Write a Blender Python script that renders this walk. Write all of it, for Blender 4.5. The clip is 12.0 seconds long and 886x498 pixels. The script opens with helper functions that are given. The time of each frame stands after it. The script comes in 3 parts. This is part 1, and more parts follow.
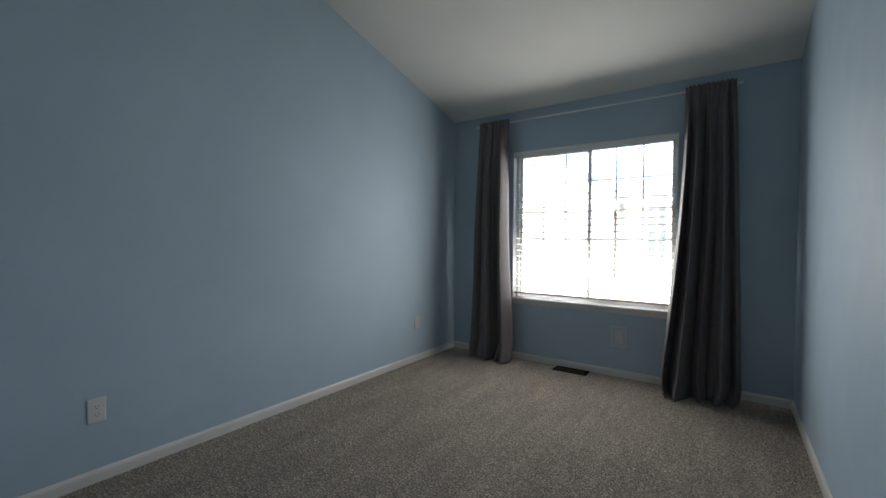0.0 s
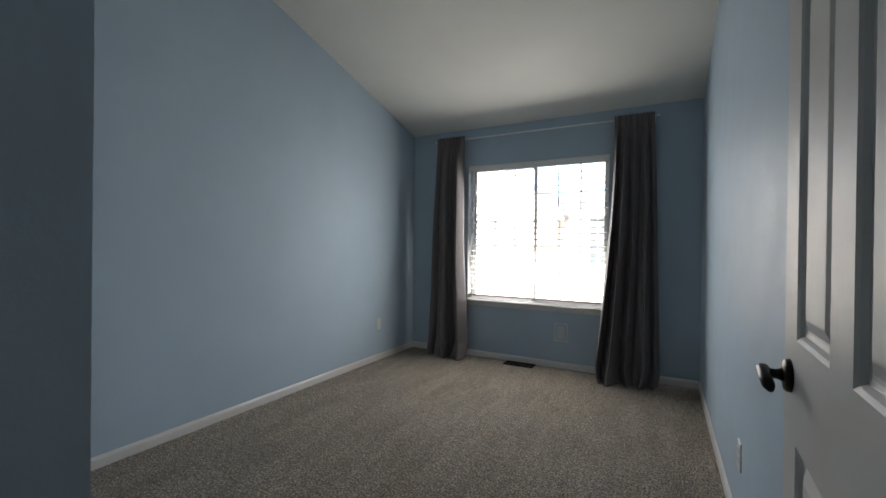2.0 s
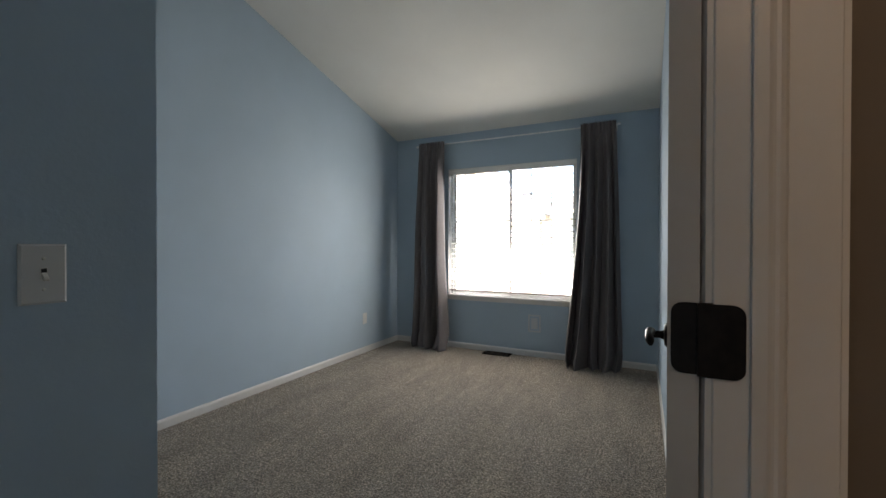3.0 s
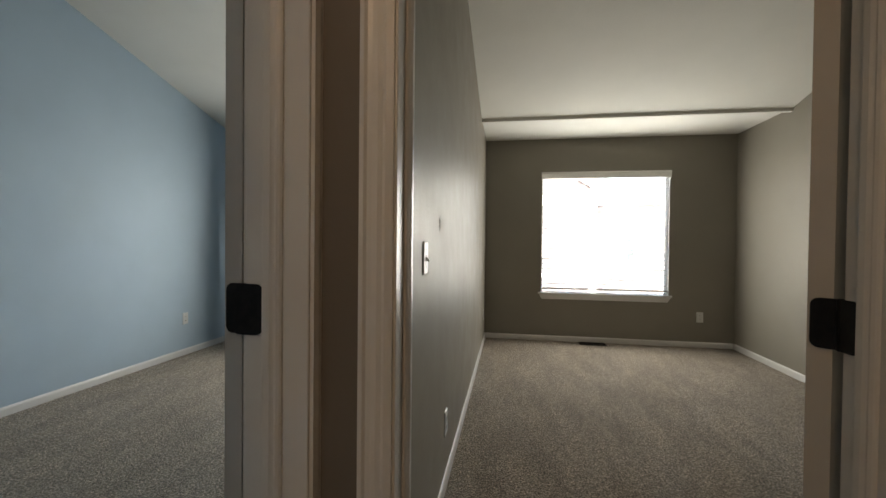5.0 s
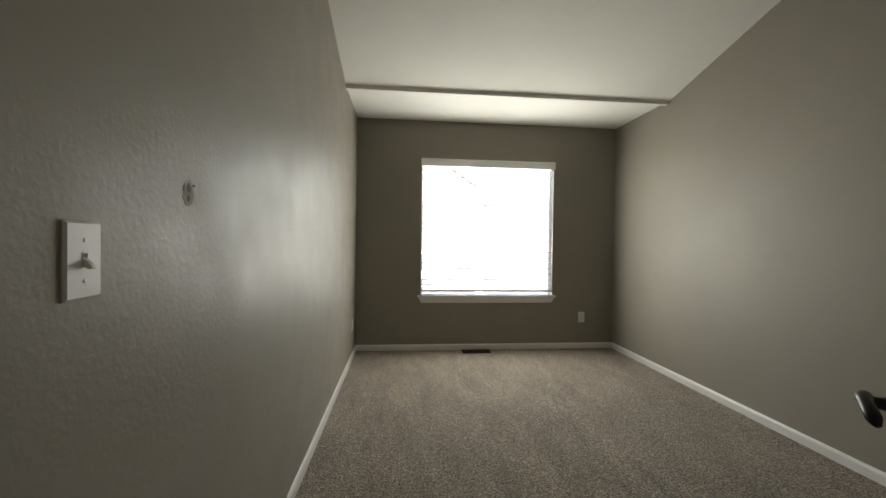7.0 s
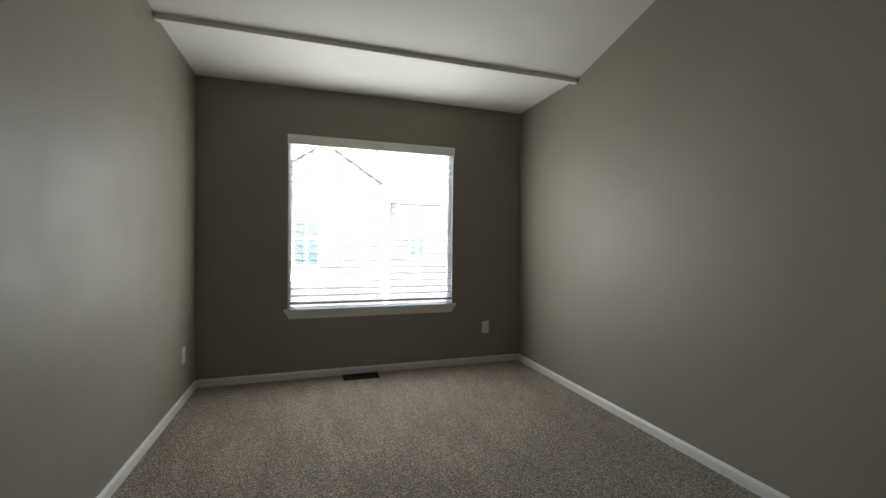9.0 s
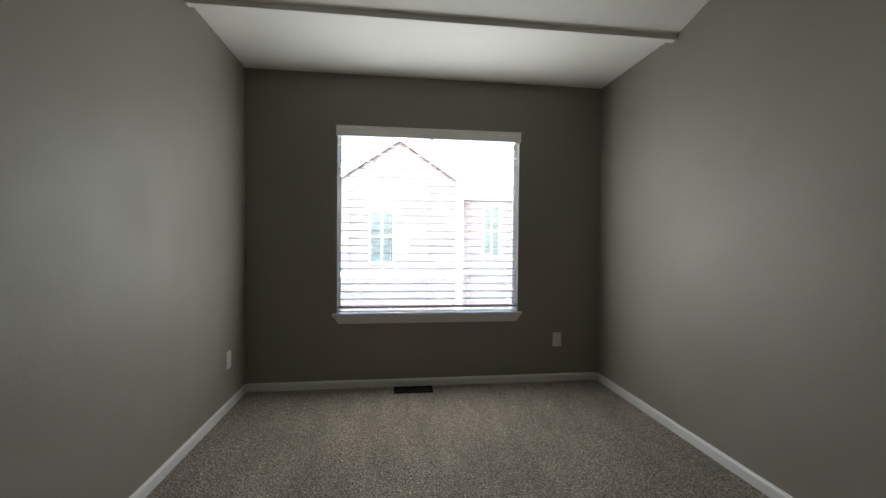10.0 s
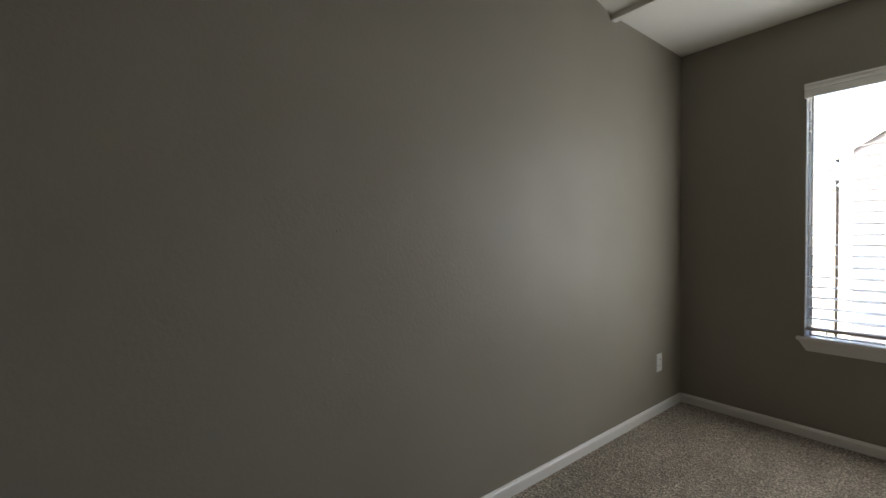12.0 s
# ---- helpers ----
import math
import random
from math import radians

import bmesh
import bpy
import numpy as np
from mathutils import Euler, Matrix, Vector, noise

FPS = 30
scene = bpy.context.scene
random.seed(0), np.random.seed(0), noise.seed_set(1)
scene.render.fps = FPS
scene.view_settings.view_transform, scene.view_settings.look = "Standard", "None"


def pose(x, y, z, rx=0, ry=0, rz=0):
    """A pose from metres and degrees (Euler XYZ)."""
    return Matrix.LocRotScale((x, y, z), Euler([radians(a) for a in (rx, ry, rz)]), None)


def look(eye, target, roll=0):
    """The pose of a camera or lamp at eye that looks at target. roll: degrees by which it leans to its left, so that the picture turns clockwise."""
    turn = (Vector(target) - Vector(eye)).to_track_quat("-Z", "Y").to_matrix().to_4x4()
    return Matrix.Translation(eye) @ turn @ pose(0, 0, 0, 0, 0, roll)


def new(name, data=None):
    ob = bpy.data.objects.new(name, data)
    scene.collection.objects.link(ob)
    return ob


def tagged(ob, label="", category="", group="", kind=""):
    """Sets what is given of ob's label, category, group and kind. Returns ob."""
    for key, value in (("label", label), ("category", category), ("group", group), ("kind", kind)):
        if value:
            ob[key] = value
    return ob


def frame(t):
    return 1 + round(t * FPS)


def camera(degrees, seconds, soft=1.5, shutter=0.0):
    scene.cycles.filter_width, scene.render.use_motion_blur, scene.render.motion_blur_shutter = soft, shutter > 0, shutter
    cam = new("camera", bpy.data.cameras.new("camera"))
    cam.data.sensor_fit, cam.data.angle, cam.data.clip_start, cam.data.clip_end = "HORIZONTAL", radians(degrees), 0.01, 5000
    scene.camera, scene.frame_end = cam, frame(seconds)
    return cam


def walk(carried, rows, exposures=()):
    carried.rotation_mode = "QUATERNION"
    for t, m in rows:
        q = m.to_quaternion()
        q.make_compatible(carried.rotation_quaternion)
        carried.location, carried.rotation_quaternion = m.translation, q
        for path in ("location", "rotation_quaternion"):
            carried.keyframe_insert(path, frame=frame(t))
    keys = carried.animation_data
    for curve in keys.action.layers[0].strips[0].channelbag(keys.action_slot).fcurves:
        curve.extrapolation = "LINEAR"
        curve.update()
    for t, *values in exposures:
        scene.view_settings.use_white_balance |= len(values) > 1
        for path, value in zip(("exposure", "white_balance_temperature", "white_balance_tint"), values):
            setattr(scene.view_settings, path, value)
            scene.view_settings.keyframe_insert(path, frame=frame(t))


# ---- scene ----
# ---------------------------------------------------------------- camera
cam = camera(94.4, 12.0)
PATH = [
    (0, (0.203, 0.086, 1.174), (-0.941, 1.726, 1.131), 0.4),
    (0.5, (0.136, 0.115, 1.167), (-0.913, 1.817, 1.128), 0.7),
    (1, (0.161, 0.069, 1.17), (-0.827, 1.808, 1.14), 0.6),
    (1.5, (0.222, -0.063, 1.175), (-0.739, 1.691, 1.154), 0.6),
    (2, (0.306, -0.219, 1.17), (-0.64, 1.544, 1.161), 0.7),
    (2.5, (0.408, -0.363, 1.163), (-0.524, 1.407, 1.153), 0.5),
    (2.7, (0.427, -0.403, 1.165), (-0.488, 1.375, 1.153), 0.3),
    (4.5, (0.89, -0.607, 1.168), (0.373, 1.325, 1.145), 0.6),
    (5, (1.0, -0.521, 1.171), (0.68, 1.453, 1.142), 0.6),
    (5.5, (1.092, -0.36, 1.175), (0.967, 1.636, 1.14), 0.6),
    (6, (1.174, -0.154, 1.172), (1.173, 1.846, 1.134), 0.7),
    (6.5, (1.211, 0.017, 1.168), (1.286, 2.015, 1.129), 1.0),
    (7, (1.178, 0.238, 1.152), (1.379, 2.228, 1.12), 0.8),
    (9, (1.557, 0.96, 1.141), (2.173, 2.863, 1.118), 0.5),
    (9.5, (1.716, 1.133, 1.156), (2.261, 3.057, 1.129), 0.5),
    (10, (1.799, 1.344, 1.158), (2.049, 3.328, 1.119), 0.5),
    (10.5, (1.852, 1.466, 1.147), (1.639, 3.455, 1.115), 0.2),
    (11, (1.957, 1.537, 1.14), (1.177, 3.379, 1.12), 0.2),
    (11.5, (2.035, 1.56, 1.122), (0.751, 3.093, 1.109), 0.5),
    (12, (1.987, 1.484, 1.167), (0.402, 2.703, 1.123), -0.5),
]
EXPOSURES = [(0.0, 3.27, 6550, 9), (2.0, 3.38, 6800, 11), (2.5, 3.58, 7000, 12), (4.5, 3.68, 7000, 8), (6.5, 3.76, 6950, 5), (9.0, 3.27, 6400, 6), (10.5, 2.97, 6200, 7), (11.0, 2.92, 6150, 7), (11.5, 2.80, 6150, 7), (12.0, 3.20, 6450, 8)]
walk(cam, [(t, look(eye, target, roll)) for t, eye, target, roll in PATH], EXPOSURES)

# ---------------------------------------------------------------- light
SUN_UP = radians(36)
world = bpy.data.worlds.new("sky")
scene.world = world
world.use_nodes = True
wn = world.node_tree
sky = wn.nodes.new("ShaderNodeTexSky")
sky.sky_type = "NISHITA"
sky.sun_disc = False
sky.sun_elevation = SUN_UP
sky.sun_rotation = radians(180)
sky.dust_density = 5.0
wn.links.new(sky.outputs[0], wn.nodes["Background"].inputs[0])
wn.nodes["Background"].inputs[1].default_value = 0.15

sun_data = bpy.data.lights.new("sun", "SUN")
sun_data.energy, sun_data.angle, sun_data.color = 0.95, radians(3.0), (1.0, 0.98, 0.95)
sun = new("sun", sun_data)
sun.matrix_world = look((1.0, -10.0, 12.0), (1.6, 0.0, 12.0 - 10 * math.tan(SUN_UP)))

# ---------------------------------------------------------------- plan (metres)
BW, BE, BN, BS = -2.275, 0.594, 3.862, 0.126      # blue room: west, east, north, south faces
NW, NS = -0.580, -0.80                            # entry nook of the blue room
GW, GE, GN, GS = 0.705, 3.532, 4.602, 0.272       # grey-beige room
HS, HE, HN = -2.30, 2.60, 0.156                   # hall: south, east and north faces
BLUE_SLOPE, SLOPE = 0.268, 0.250                  # vaulted ceilings, rise per metre southward
BZ, GZ, BEAM_Y = 2.455, 2.436, 3.690              # ceiling heights at the low side
FLAT = 2.44
DOOR_H = 2.04
JN, JS = 0.147, -0.657                             # rough opening of the blue room's door
DX0, DX1 = 0.793, 1.578                            # rough opening of the beige room's door


def blue_top(y):
    return BZ + BLUE_SLOPE * (BN - y)


def beige_top(y):
    return GZ + SLOPE * (BEAM_Y - y)


HW, DBE = 0.664, 0.546                            # hall's west face; thicker wall round the blue room's doorway
WX0, WX1, WZ0, WZ1 = -1.578, -0.140, 0.592, 2.054        # opening of the blue room's window
VX0, VX1, VZ0, VZ1 = 1.380, 2.832, 0.570, 2.035          # opening of the beige room's window


def daylight(name, x0, x1, z0, z1, y, power, tilt):
    """The sky's light in a window's opening, shining into the room."""
    d = bpy.data.lights.new(name, "AREA")
    d.shape, d.size, d.size_y, d.energy = "RECTANGLE", x1 - x0 - 0.06, z1 - z0 - 0.06, power
    d.color = (1.0, 0.985, 0.96)
    ob = new(name, d)
    ob.matrix_world = look(((x0 + x1) / 2, y, (z0 + z1) / 2), ((x0 + x1) / 2, y - 1, (z0 + z1) / 2 + tilt))


daylight("window_light_blue", WX0, WX1, WZ0, WZ1, BN + 0.004, 3.3, -0.20)
daylight("window_light_beige", VX0, VX1, VZ0, VZ1, GN - 0.016, 4.1, 0.04)

# ---------------------------------------------------------------- materials
def material(name, color, rough=0.6, metal=0.0, spec=0.5):
    m = bpy.data.materials.new(name)
    m.use_nodes = True
    b = m.node_tree.nodes["Principled BSDF"]
    b.inputs["Base Color"].default_value = (*color, 1)
    b.inputs["Roughness"].default_value = rough
    b.inputs["Metallic"].default_value = metal
    b.inputs["Specular IOR Level"].default_value = spec
    return m


def node(m, kind, **values):
    n = m.node_tree.nodes.new(kind)
    for k, v in values.items():
        n.inputs[k.replace("_", " ")].default_value = v
    return n


def coords(m, scale=(1, 1, 1)):
    """World-sized coordinates (object space; the meshes are built in metres)."""
    c = m.node_tree.nodes.new("ShaderNodeTexCoord")
    mp = m.node_tree.nodes.new("ShaderNodeMapping")
    mp.inputs["Scale"].default_value = scale
    m.node_tree.links.new(c.outputs["Object"], mp.inputs[0])
    return mp.outputs[0]


def noise_tex(m, vec, scale, detail=3.0, rough=0.55):
    n = node(m, "ShaderNodeTexNoise", Scale=scale, Detail=detail, Roughness=rough)
    m.node_tree.links.new(vec, n.inputs["Vector"])
    return n.outputs["Fac"]


def ramp(m, fac, stops):
    r = m.node_tree.nodes.new("ShaderNodeValToRGB")
    e = r.color_ramp.elements
    while len(e) < len(stops):
        e.new(0.5)
    for el, (p, c) in zip(e, stops):
        el.position, el.color = p, (*c, 1) if len(c) == 3 else c
    m.node_tree.links.new(fac, r.inputs[0])
    return r.outputs[0]


def bump(m, height, strength, distance, below=None):
    b = node(m, "ShaderNodeBump", Strength=strength, Distance=distance)
    m.node_tree.links.new(height, b.inputs["Height"])
    if below is not None:
        m.node_tree.links.new(below, b.inputs["Normal"])
    return b.outputs[0]


def plug(m, socket, name):
    m.node_tree.links.new(socket, m.node_tree.nodes["Principled BSDF"].inputs[name])


def shade(c, k):
    return tuple(min(1.0, v * k) for v in c)


def wall_paint(name, color, rough=0.5, texture=0.22, spec=0.28):
    """Roller-painted, lightly textured drywall in satin paint."""
    m = material(name, color, rough, spec=spec)
    v = coords(m)
    cloud = noise_tex(m, v, 1.3, 4.0)
    plug(m, ramp(m, cloud, [(0.3, shade(color, 0.955)), (0.7, shade(color, 1.045))]), "Base Color")
    orange = noise_tex(m, v, 95.0, 2.0)
    knock = noise_tex(m, v, 58.0, 3.0)
    plug(m, bump(m, orange, texture, 0.0012, bump(m, knock, texture, 0.002)), "Normal")
    plug(m, ramp(m, noise_tex(m, v, 5.0, 3.0), [(0.3, (rough - 0.05,) * 3), (0.7, (rough + 0.06,) * 3)]), "Roughness")
    return m


BLUE = wall_paint("blue_satin_paint", (0.400, 0.497, 0.580), 0.52, 0.24, 0.14)
BEIGE = wall_paint("grey_beige_satin_paint", (0.247, 0.226, 0.191), 0.49, 0.30, 0.18)
HALLPAINT = wall_paint("hall_taupe_paint", (0.150, 0.128, 0.105), 0.5)
CEIL = wall_paint("ceiling_paint", (0.75, 0.74, 0.69), 0.85, 0.5)


def trim_paint(name, color, rough):
    m = material(name, color, rough)
    v = coords(m, (1, 1, 0.12))
    plug(m, bump(m, noise_tex(m, v, 160.0, 2.0), 0.15, 0.0006), "Normal")
    plug(m, ramp(m, noise_tex(m, coords(m), 6.0), [(0.3, shade(color, 0.95)), (0.75, shade(color, 1.02))]), "Base Color")
    return m


TRIM = trim_paint("white_semigloss_trim", (0.66, 0.65, 0.63), 0.36)
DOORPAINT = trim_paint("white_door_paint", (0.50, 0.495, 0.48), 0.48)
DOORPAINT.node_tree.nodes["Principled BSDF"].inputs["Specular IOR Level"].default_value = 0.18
PLASTIC = material("white_plastic", (0.62, 0.615, 0.60), 0.4)
PLASTIC_OLD = material("ivory_plastic", (0.70, 0.68, 0.62), 0.4)
SLOT = material("dark_slot", (0.02, 0.02, 0.02), 0.6)
BRONZE = material("oil_rubbed_bronze", (0.018, 0.016, 0.015), 0.38, 0.7)
plug(BRONZE, ramp(BRONZE, noise_tex(BRONZE, coords(BRONZE), 60.0), [(0.35, (0.009, 0.008, 0.008)), (0.8, (0.018, 0.015, 0.014))]), "Base Color")
ENAMEL = material("white_enamel_metal", (0.78, 0.78, 0.77), 0.3, 0.0)
VINYL = material("white_vinyl", (0.80, 0.80, 0.79), 0.35)
SLAT = material("white_blind_slat", (0.82, 0.81, 0.78), 0.38)
CORD = material("white_cord", (0.72, 0.71, 0.68), 0.8)
RAIL = material("taupe_bottom_rail", (0.40, 0.36, 0.33), 0.5)
VENT = material("brown_metal_register", (0.012, 0.009, 0.007), 0.85, 0.0, 0.1)
COVER = material("off_white_plastic", (0.52, 0.54, 0.55), 0.45)

GLASS = bpy.data.materials.new("window_glass")
GLASS.use_nodes = True
_b = GLASS.node_tree.nodes["Principled BSDF"]
_b.inputs["Base Color"].default_value = (1, 1, 1, 1)
_b.inputs["Roughness"].default_value = 0.0
_b.inputs["Transmission Weight"].default_value = 1.0
_b.inputs["IOR"].default_value = 1.45

CARPET = material("grey_brown_cut_pile_carpet", (0.24, 0.21, 0.18), 0.95, spec=0.15)
_v = coords(CARPET)
_tuft = node(CARPET, "ShaderNodeTexVoronoi", Scale=150.0)
CARPET.node_tree.links.new(_v, _tuft.inputs["Vector"])
_fleck = noise_tex(CARPET, _v, 97.0, 5.0, 0.74)
_clump = noise_tex(CARPET, _v, 30.0, 3.0, 0.6)
_nap = noise_tex(CARPET, coords(CARPET, (1.9, 0.6, 1)), 3.2, 3.0, 0.6)
_bend = coords(CARPET, (3.4, 0.7, 1))
_bend.node.inputs["Rotation"].default_value = (0, 0, radians(24))
_stroke = noise_tex(CARPET, _bend, 2.6, 4.0, 0.62)


def blend(m, mode, a, b, fac=1.0):
    n = m.node_tree.nodes.new("ShaderNodeMix")
    n.data_type, n.blend_type = "RGBA", mode
    n.inputs["Factor"].default_value = fac
    m.node_tree.links.new(a, n.inputs["A"])
    m.node_tree.links.new(b, n.inputs["B"])
    return n.outputs["Result"]


_yarn = ramp(CARPET, _fleck, [(0.37, (0.036, 0.031, 0.026)), (0.5, (0.335, 0.281, 0.226)), (0.63, (0.90, 0.79, 0.655))])
_yarn = blend(CARPET, "MULTIPLY", _yarn, ramp(CARPET, _clump, [(0.35, (0.70, 0.69, 0.68)), (0.65, (1.15, 1.15, 1.15))]))
plug(CARPET, blend(CARPET, "MULTIPLY", _yarn, blend(CARPET, "MULTIPLY", ramp(CARPET, _nap, [(0.38, (0.86, 0.855, 0.85)), (0.60, (1.05, 1.05, 1.045))]), ramp(CARPET, _stroke, [(0.42, (0.93, 0.925, 0.92)), (0.52, (1.0, 1.0, 1.0)), (0.64, (1.08, 1.075, 1.06))]))), "Base Color")
plug(CARPET, bump(CARPET, _fleck, 1.0, 0.014, bump(CARPET, _tuft.outputs["Distance"], 0.8, 0.008)), "Normal")
CARPET.node_tree.nodes["Principled BSDF"].inputs["Sheen Weight"].default_value = 0.25

FABRIC = material("charcoal_grey_curtain_fabric", (0.115, 0.108, 0.105), 0.75, spec=0.3)
_w = noise_tex(FABRIC, coords(FABRIC, (1, 1, 0.25)), 260.0, 2.0)
plug(FABRIC, ramp(FABRIC, _w, [(0.3, (0.112, 0.100, 0.102)), (0.7, (0.178, 0.160, 0.163))]), "Base Color")
plug(FABRIC, bump(FABRIC, _w, 0.35, 0.0008), "Normal")
FABRIC.node_tree.nodes["Principled BSDF"].inputs["Sheen Weight"].default_value = 0.1

SIDING = material("mauve_tan_lap_siding", (0.33, 0.27, 0.25), 0.8)
_wv = node(SIDING, "ShaderNodeTexWave", Scale=1.0)
_wv.wave_type, _wv.bands_direction, _wv.wave_profile = "BANDS", "Z", "SAW"
_wv.inputs["Scale"].default_value = 2.05
SIDING.node_tree.links.new(coords(SIDING), _wv.inputs["Vector"])
plug(SIDING, bump(SIDING, _wv.outputs["Fac"], 0.9, 0.02), "Normal")
plug(SIDING, ramp(SIDING, noise_tex(SIDING, coords(SIDING, (0.3, 0.3, 4)), 3.0), [(0.3, (0.104, 0.102, 0.120)), (0.7, (0.126, 0.124, 0.143))]), "Base Color")
PALE = material("pale_cream_lap_siding", (0.62, 0.58, 0.52), 0.8)
_pw = node(PALE, "ShaderNodeTexWave", Scale=2.05)
_pw.wave_type, _pw.bands_direction, _pw.wave_profile = "BANDS", "Z", "SAW"
PALE.node_tree.links.new(coords(PALE), _pw.inputs["Vector"])
plug(PALE, bump(PALE, _pw.outputs["Fac"], 0.9, 0.02), "Normal")
plug(PALE, ramp(PALE, noise_tex(PALE, coords(PALE, (0.3, 0.3, 4)), 3.0), [(0.3, (0.58, 0.54, 0.49)), (0.7, (0.65, 0.61, 0.55))]), "Base Color")
OUTTRIM = material("white_exterior_trim", (0.75, 0.74, 0.72), 0.6)
SHINGLE = material("grey_asphalt_shingle", (0.09, 0.09, 0.095), 0.9)
plug(SHINGLE, ramp(SHINGLE, noise_tex(SHINGLE, coords(SHINGLE), 14.0, 4.0), [(0.3, (0.15, 0.15, 0.16)), (0.7, (0.25, 0.245, 0.25))]), "Base Color")
PALEGLASS = material("curtained_house_glass", (0.42, 0.47, 0.50), 0.15)
DARKGLASS = material("reflective_house_glass", (0.040, 0.064, 0.078), 0.3)
LAWN = material("dry_lawn", (0.12, 0.13, 0.06), 0.95)
plug(LAWN, ramp(LAWN, noise_tex(LAWN, coords(LAWN), 2.0, 6.0), [(0.35, (0.08, 0.09, 0.04)), (0.7, (0.20, 0.18, 0.10))]), "Base Color")
ASPHALT = material("asphalt", (0.055, 0.055, 0.055), 0.9)
plug(ASPHALT, ramp(ASPHALT, noise_tex(ASPHALT, coords(ASPHALT), 40.0, 4.0), [(0.3, (0.04, 0.04, 0.04)), (0.7, (0.075, 0.073, 0.07))]), "Base Color")
CONCRETE = material("concrete", (0.36, 0.35, 0.33), 0.85)
plug(CONCRETE, ramp(CONCRETE, noise_tex(CONCRETE, coords(CONCRETE), 5.0, 5.0), [(0.3, (0.31, 0.30, 0.285)), (0.7, (0.41, 0.40, 0.38))]), "Base Color")

# ---------------------------------------------------------------- building helpers


def box(bm, x0, x1, y0, y1, z0, z1):
    vs = [bm.verts.new((x, y, z)) for x in (x0, x1) for y in (y0, y1) for z in (z0, z1)]
    for f in ((0, 1, 3, 2), (4, 6, 7, 5), (0, 4, 5, 1), (2, 3, 7, 6), (0, 2, 6, 4), (1, 5, 7, 3)):
        bm.faces.new([vs[i] for i in f])
    return vs


def prism(bm, outline, axis, a, b):
    """A solid from an outline in the plane across axis ('x': (y, z), 'y': (x, z), 'z': (x, y)), from a to b along it."""
    def at(p, q):
        return {"x": (q, p[0], p[1]), "y": (p[0], q, p[1]), "z": (p[0], p[1], q)}[axis]
    lo = [bm.verts.new(at(p, a)) for p in outline]
    hi = [bm.verts.new(at(p, b)) for p in outline]
    n = len(outline)
    bm.faces.new(lo)
    bm.faces.new(hi[::-1])
    for i in range(n):
        bm.faces.new((lo[i], hi[i], hi[(i + 1) % n], lo[(i + 1) % n]))


def soften(bm, width, segments=2, angle=30):
    bmesh.ops.recalc_face_normals(bm, faces=bm.faces)
    edges = [e for e in bm.edges if len(e.link_faces) == 2 and e.calc_face_angle(0) > radians(angle)]
    bmesh.ops.bevel(bm, geom=edges, offset=width, segments=segments, profile=0.5, affect="EDGES", clamp_overlap=True)


def mesh_object(name, bm, mat, smooth=False):
    bmesh.ops.recalc_face_normals(bm, faces=bm.faces)
    me = bpy.data.meshes.new(name)
    bm.to_mesh(me)
    bm.free()
    me.materials.append(mat)
    if smooth:
        for p in me.polygons:
            p.use_smooth = True
    return new(name, me)


def part(name, bm, mat, parent, label="", smooth=False):
    ob = mesh_object(name, bm, mat, smooth)
    ob.parent = parent
    return tagged(ob, label)


def structure(name, bm, mat, label):
    return tagged(mesh_object(name, bm, mat), label, name.split("_")[0], kind="structure")


def thing(name, where, label, category, group="", turn=0.0):
    ob = new(name)
    ob.empty_display_size = 0.05
    ob.matrix_world = pose(*where, 0, 0, turn)
    return tagged(ob, label, category, group)


def boxes(*dims):
    bm = bmesh.new()
    for d in dims:
        box(bm, *d)
    return bm


def soft_box(x0, x1, y0, y1, z0, z1, r=0.003, seg=2):
    bm = boxes((x0, x1, y0, y1, z0, z1))
    soften(bm, r, seg)
    return bm


def tube(points, radii, sides=12, caps=True):
    """A round bar along points, with a radius at each."""
    bm = bmesh.new()
    rings = []
    pts = [Vector(p) for p in points]
    for i, p in enumerate(pts):
        d = (pts[min(i + 1, len(pts) - 1)] - pts[max(i - 1, 0)]).normalized()
        u = d.cross(Vector((0, 0, 1)) if abs(d.z) < 0.9 else Vector((1, 0, 0))).normalized()
        w = d.cross(u)
        r = radii[i] if isinstance(radii, (list, tuple)) else radii
        rings.append([bm.verts.new(p + r * (math.cos(a) * u + math.sin(a) * w)) for a in (2 * math.pi * k / sides for k in range(sides))])
    for r0, r1 in zip(rings, rings[1:]):
        for k in range(sides):
            bm.faces.new((r0[k], r0[(k + 1) % sides], r1[(k + 1) % sides], r1[k]))
    if caps:
        bm.faces.new(rings[0])
        bm.faces.new(rings[-1][::-1])
    return bm

# ---------------------------------------------------------------- structure: floors
structure("floor_blue_room", boxes((BW, BE, BS, BN, -0.12, 0), (NW, BE, NS, BS, -0.12, 0)), CARPET, "grey-brown cut-pile carpet floor of the blue room")
structure("floor_beige_room", boxes((GW, GE, GS, GN, -0.12, 0)), CARPET, "grey-brown cut-pile carpet floor of the beige room")
structure("floor_hall", boxes((HW, HE, HS, HN, -0.12, 0), (BE, HW, JS, JN, -0.12, 0), (DX0, DX1, HN, GS, -0.12, 0)), CARPET, "grey-brown carpet floor of the hall and door thresholds")

# ---------------------------------------------------------------- structure: walls
OUT = 0.15                                               # exterior wall thickness


def side_wall(x0, x1, y0, y1, top, z0=0.0):
    bm = bmesh.new()
    prism(bm, [(y0, z0 - 0.0), (y1, z0), (y1, top(y1)), (y0, top(y0))], "x", x0, x1)
    return bm


